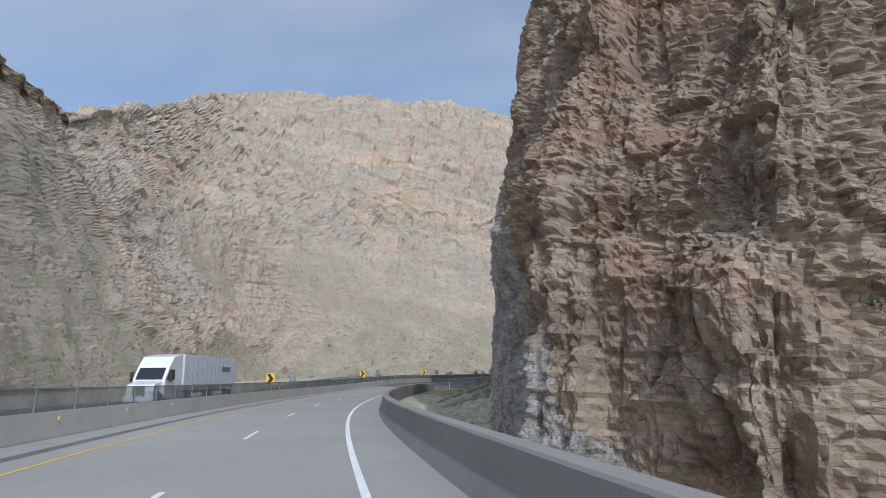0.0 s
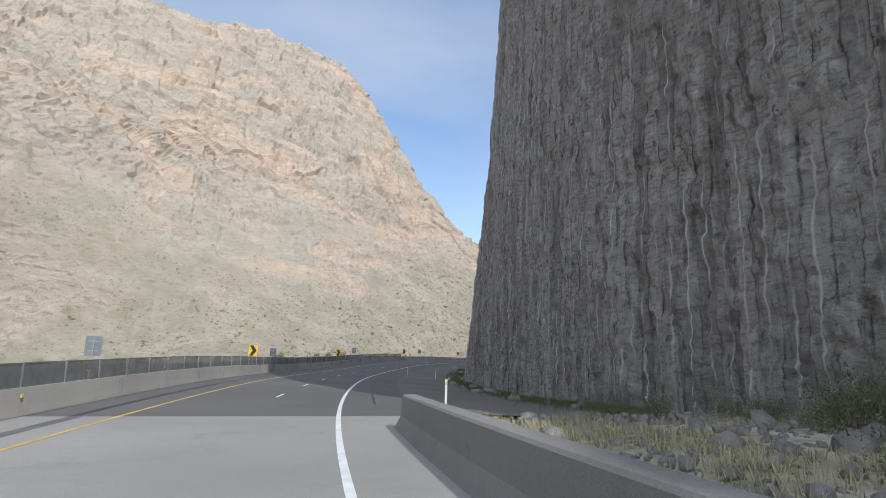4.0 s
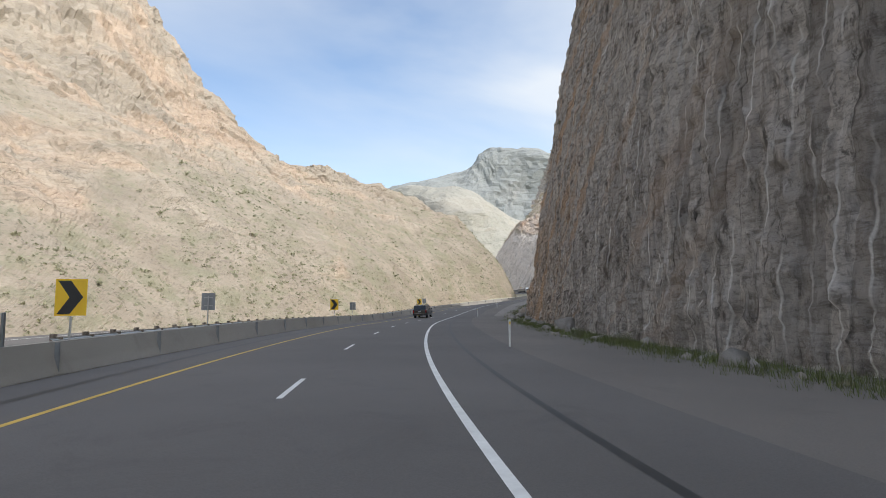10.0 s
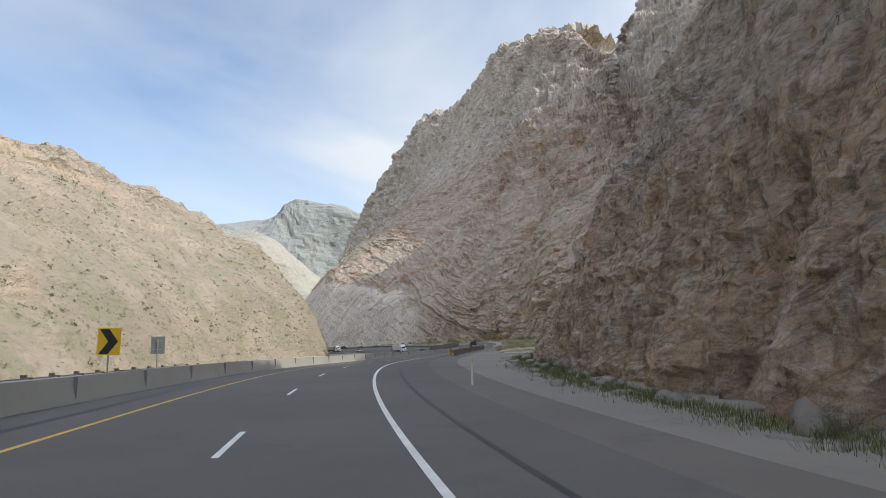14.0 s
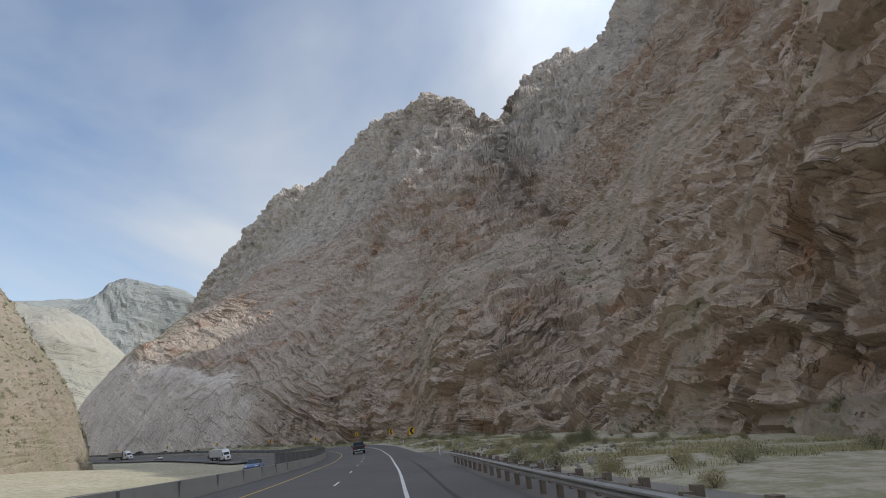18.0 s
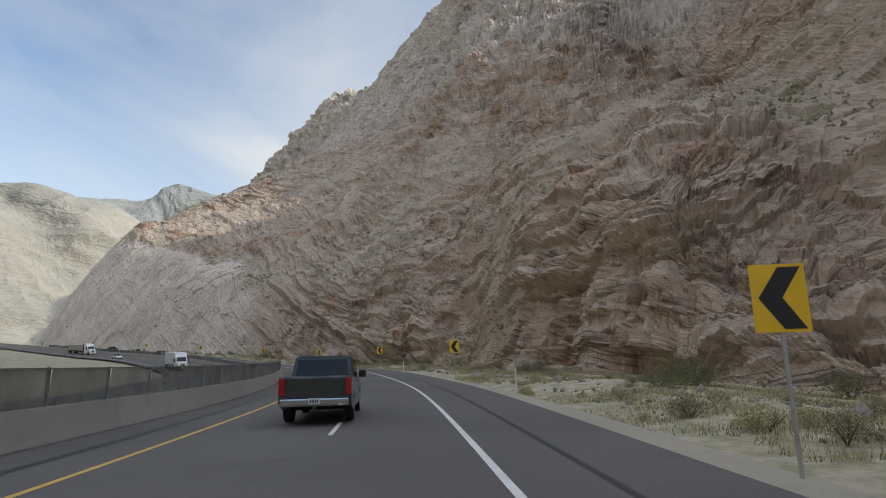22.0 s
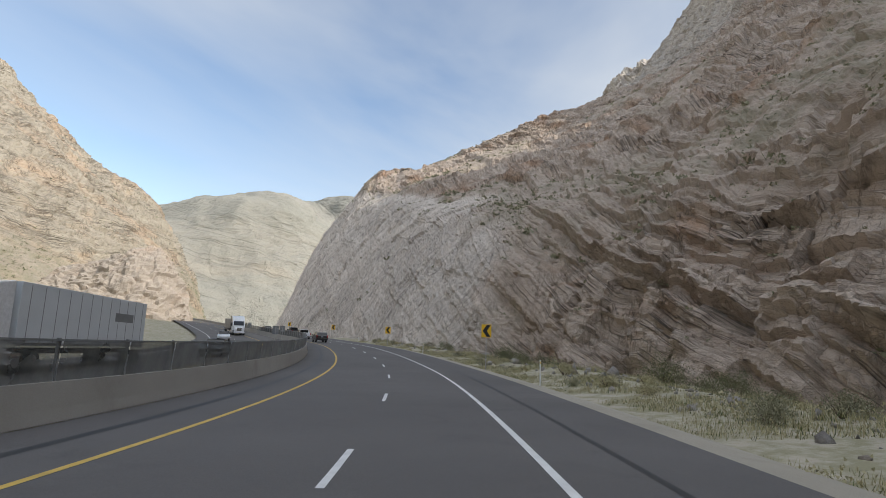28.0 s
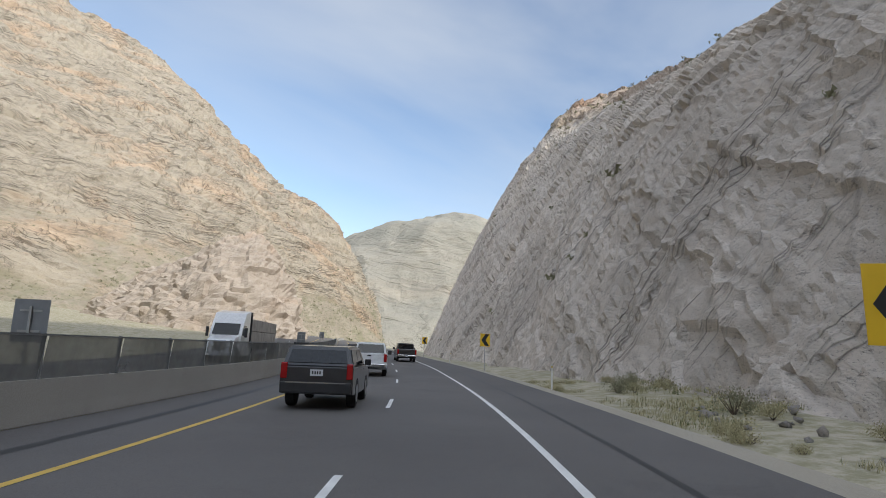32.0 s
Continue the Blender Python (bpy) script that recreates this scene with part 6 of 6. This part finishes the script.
def scatter_scrub(name, source, count, size, material, label, top=1e9, steep=0.5):
    """Small leafy tufts, mostly on the loose slopes of a rock mass."""
    p = ROCKY[source]
    n = normals_of(p)
    up = np.abs(n[..., 2])
    chance = 0.06 + 0.94 * SCREE.get(source, np.ones(p.shape[:2]))
    grown = (up > steep) & (p[..., 2] > 0.5) & (p[..., 2] < top) & (fbm(p / 35.0, 55, 3) > -0.3) & (rng.uniform(0, 1, p.shape[:2]) < chance)
    spots = p[grown]
    tufts(name, spots[rng.permutation(len(spots))[:count]], size, material, label)


def tufts(name, spots, size, material, label, k=16, leaf=1.0):
    """Many low leafy tufts in one mesh."""
    q = np.repeat(spots, k, axis=0)
    m = len(q)
    sz = np.repeat(size * np.exp(rng.normal(-0.1, 0.4, (len(spots), 1))), k, axis=0)
    off = rng.normal(0, 0.34, (m, 3)) * sz
    off[:, 2] = np.abs(off[:, 2]) * 0.8
    q = q + off
    d = rng.normal(0, 1, (m, 3))
    d[:, 2] = np.abs(d[:, 2]) + 0.4
    d /= np.linalg.norm(d, axis=1)[:, None]
    e = np.cross(d, rng.normal(0, 1, (m, 3)))
    e /= np.linalg.norm(e, axis=1)[:, None]
    tris = np.stack([q - e * sz * 0.2 * leaf, q + e * sz * 0.2 * leaf, q + d * sz * 0.42 * leaf], 1)
    tagged(new(name, soup(name, tris, material)), label, "scrub", kind="stuff")


scatter_scrub("scrub_sunny_slope", "mountain_sunny", 4200, 0.7, SAGE, "sparse grey-green scrub on the sunlit slope", 150, 0.35)
scatter_scrub("scrub_shaded_slope", "mountain_shaded", 3600, 0.75, SAGE, "sparse green scrub on the shaded slope", 150, 0.45)
scatter_scrub("scrub_far_slope", "mountain_beyond", 1800, 0.9, SAGE, "sparse scrub on the sunlit mountain", 200, 0.4)
scatter_scrub("scrub_cut", "cliff_roadside", 90, 0.4, LEAF, "small plants on ledges of the rock face", 60, 0.35)


def stones(name, count, where, size, label):
    """Angular loose stones, each a squashed and cut solid."""
    base = np.array([(1, 1, 1), (-1, -1, 1), (-1, 1, -1), (1, -1, -1), (0, 0, 1.4), (1.3, 0, 0), (-1.3, 0, 0), (0, 1.3, 0), (0, -1.3, 0)], float)
    bm = bmesh.new()
    for v in base:
        bm.verts.new(v)
    bmesh.ops.convex_hull(bm, input=bm.verts)
    bmesh.ops.triangulate(bm, faces=bm.faces)
    bm.verts.index_update()
    co = np.array([v.co[:] for v in bm.verts])
    fa = np.array([[v.index for v in f.verts] for f in bm.faces])
    bm.free()
    p = where(count)
    n = len(p)
    sc = size * np.exp(rng.normal(0, 0.55, n))[:, None, None]
    pts = co[None] * (1 + rng.normal(0, 0.18, (n, len(co), 3))) * sc * rng.uniform(0.6, 1.2, (n, 1, 3)) * 0.5
    a = rng.uniform(0, 2 * math.pi, n)
    rot = np.zeros((n, 3, 3))
    rot[:, 0, 0] = rot[:, 1, 1] = np.cos(a)
    rot[:, 0, 1], rot[:, 1, 0], rot[:, 2, 2] = -np.sin(a), np.sin(a), 1
    pts = np.einsum("nij,nkj->nki", rot, pts) + p[:, None]
    me = bpy.data.meshes.new(name)
    verts = pts.reshape(-1, 3)
    faces = (fa[None] + (np.arange(n) * len(co))[:, None, None]).reshape(-1, 3)
    me.vertices.add(len(verts))
    me.vertices.foreach_set("co", verts.reshape(-1).astype(np.float32))
    me.loops.add(faces.size)
    me.loops.foreach_set("vertex_index", faces.reshape(-1).astype(np.int32))
    me.polygons.add(len(faces))
    me.polygons.foreach_set("loop_start", np.arange(0, faces.size, 3, dtype=np.int32))
    me.update(calc_edges=True)
    me.materials.append(STONE)
    tagged(new(name, me), label, "stones", kind="stuff")


def cliff_foot(n):
    s = rng.uniform(116, 400, n)
    off = np.interp(s, _cs, _co)
    p = on_road(s, -(off - np.abs(rng.normal(0, 1.2, n)) + 0.4), -0.30)
    return p


def ravine(n):
    s = rng.uniform(62, 112, n)
    p = on_road(s, -rng.uniform(6.5, 17, n))
    p[:, 2] = ground_height(p[None, :, 0], p[None, :, 1])[0]
    return p


def slope_foot(n):
    s = rng.uniform(420, 720, n)
    p = on_road(s, -(8.5 + np.abs(rng.normal(0, 7, n))))
    p[:, 2] = ground_height(p[None, :, 0], p[None, :, 1])[0]
    return p


tufts("scrub_verge_dry", right_verge(2600), 0.55, STRAW, "low dry yellow scrub on the sandy verge", 44, 0.26)
tufts("scrub_verge_green", right_verge(1100), 0.6, SAGE, "low grey-green scrub on the sandy verge", 44, 0.26)
stones("stones_cliff_foot", 900, cliff_foot, 0.28, "loose grey stones along the cliff foot")
stones("stones_ravine", 3600, ravine, 0.12, "heap of angular grey stones beside the bridge")
stones("stones_verge", 1500, slope_foot, 0.17, "loose stones on the dry verge")
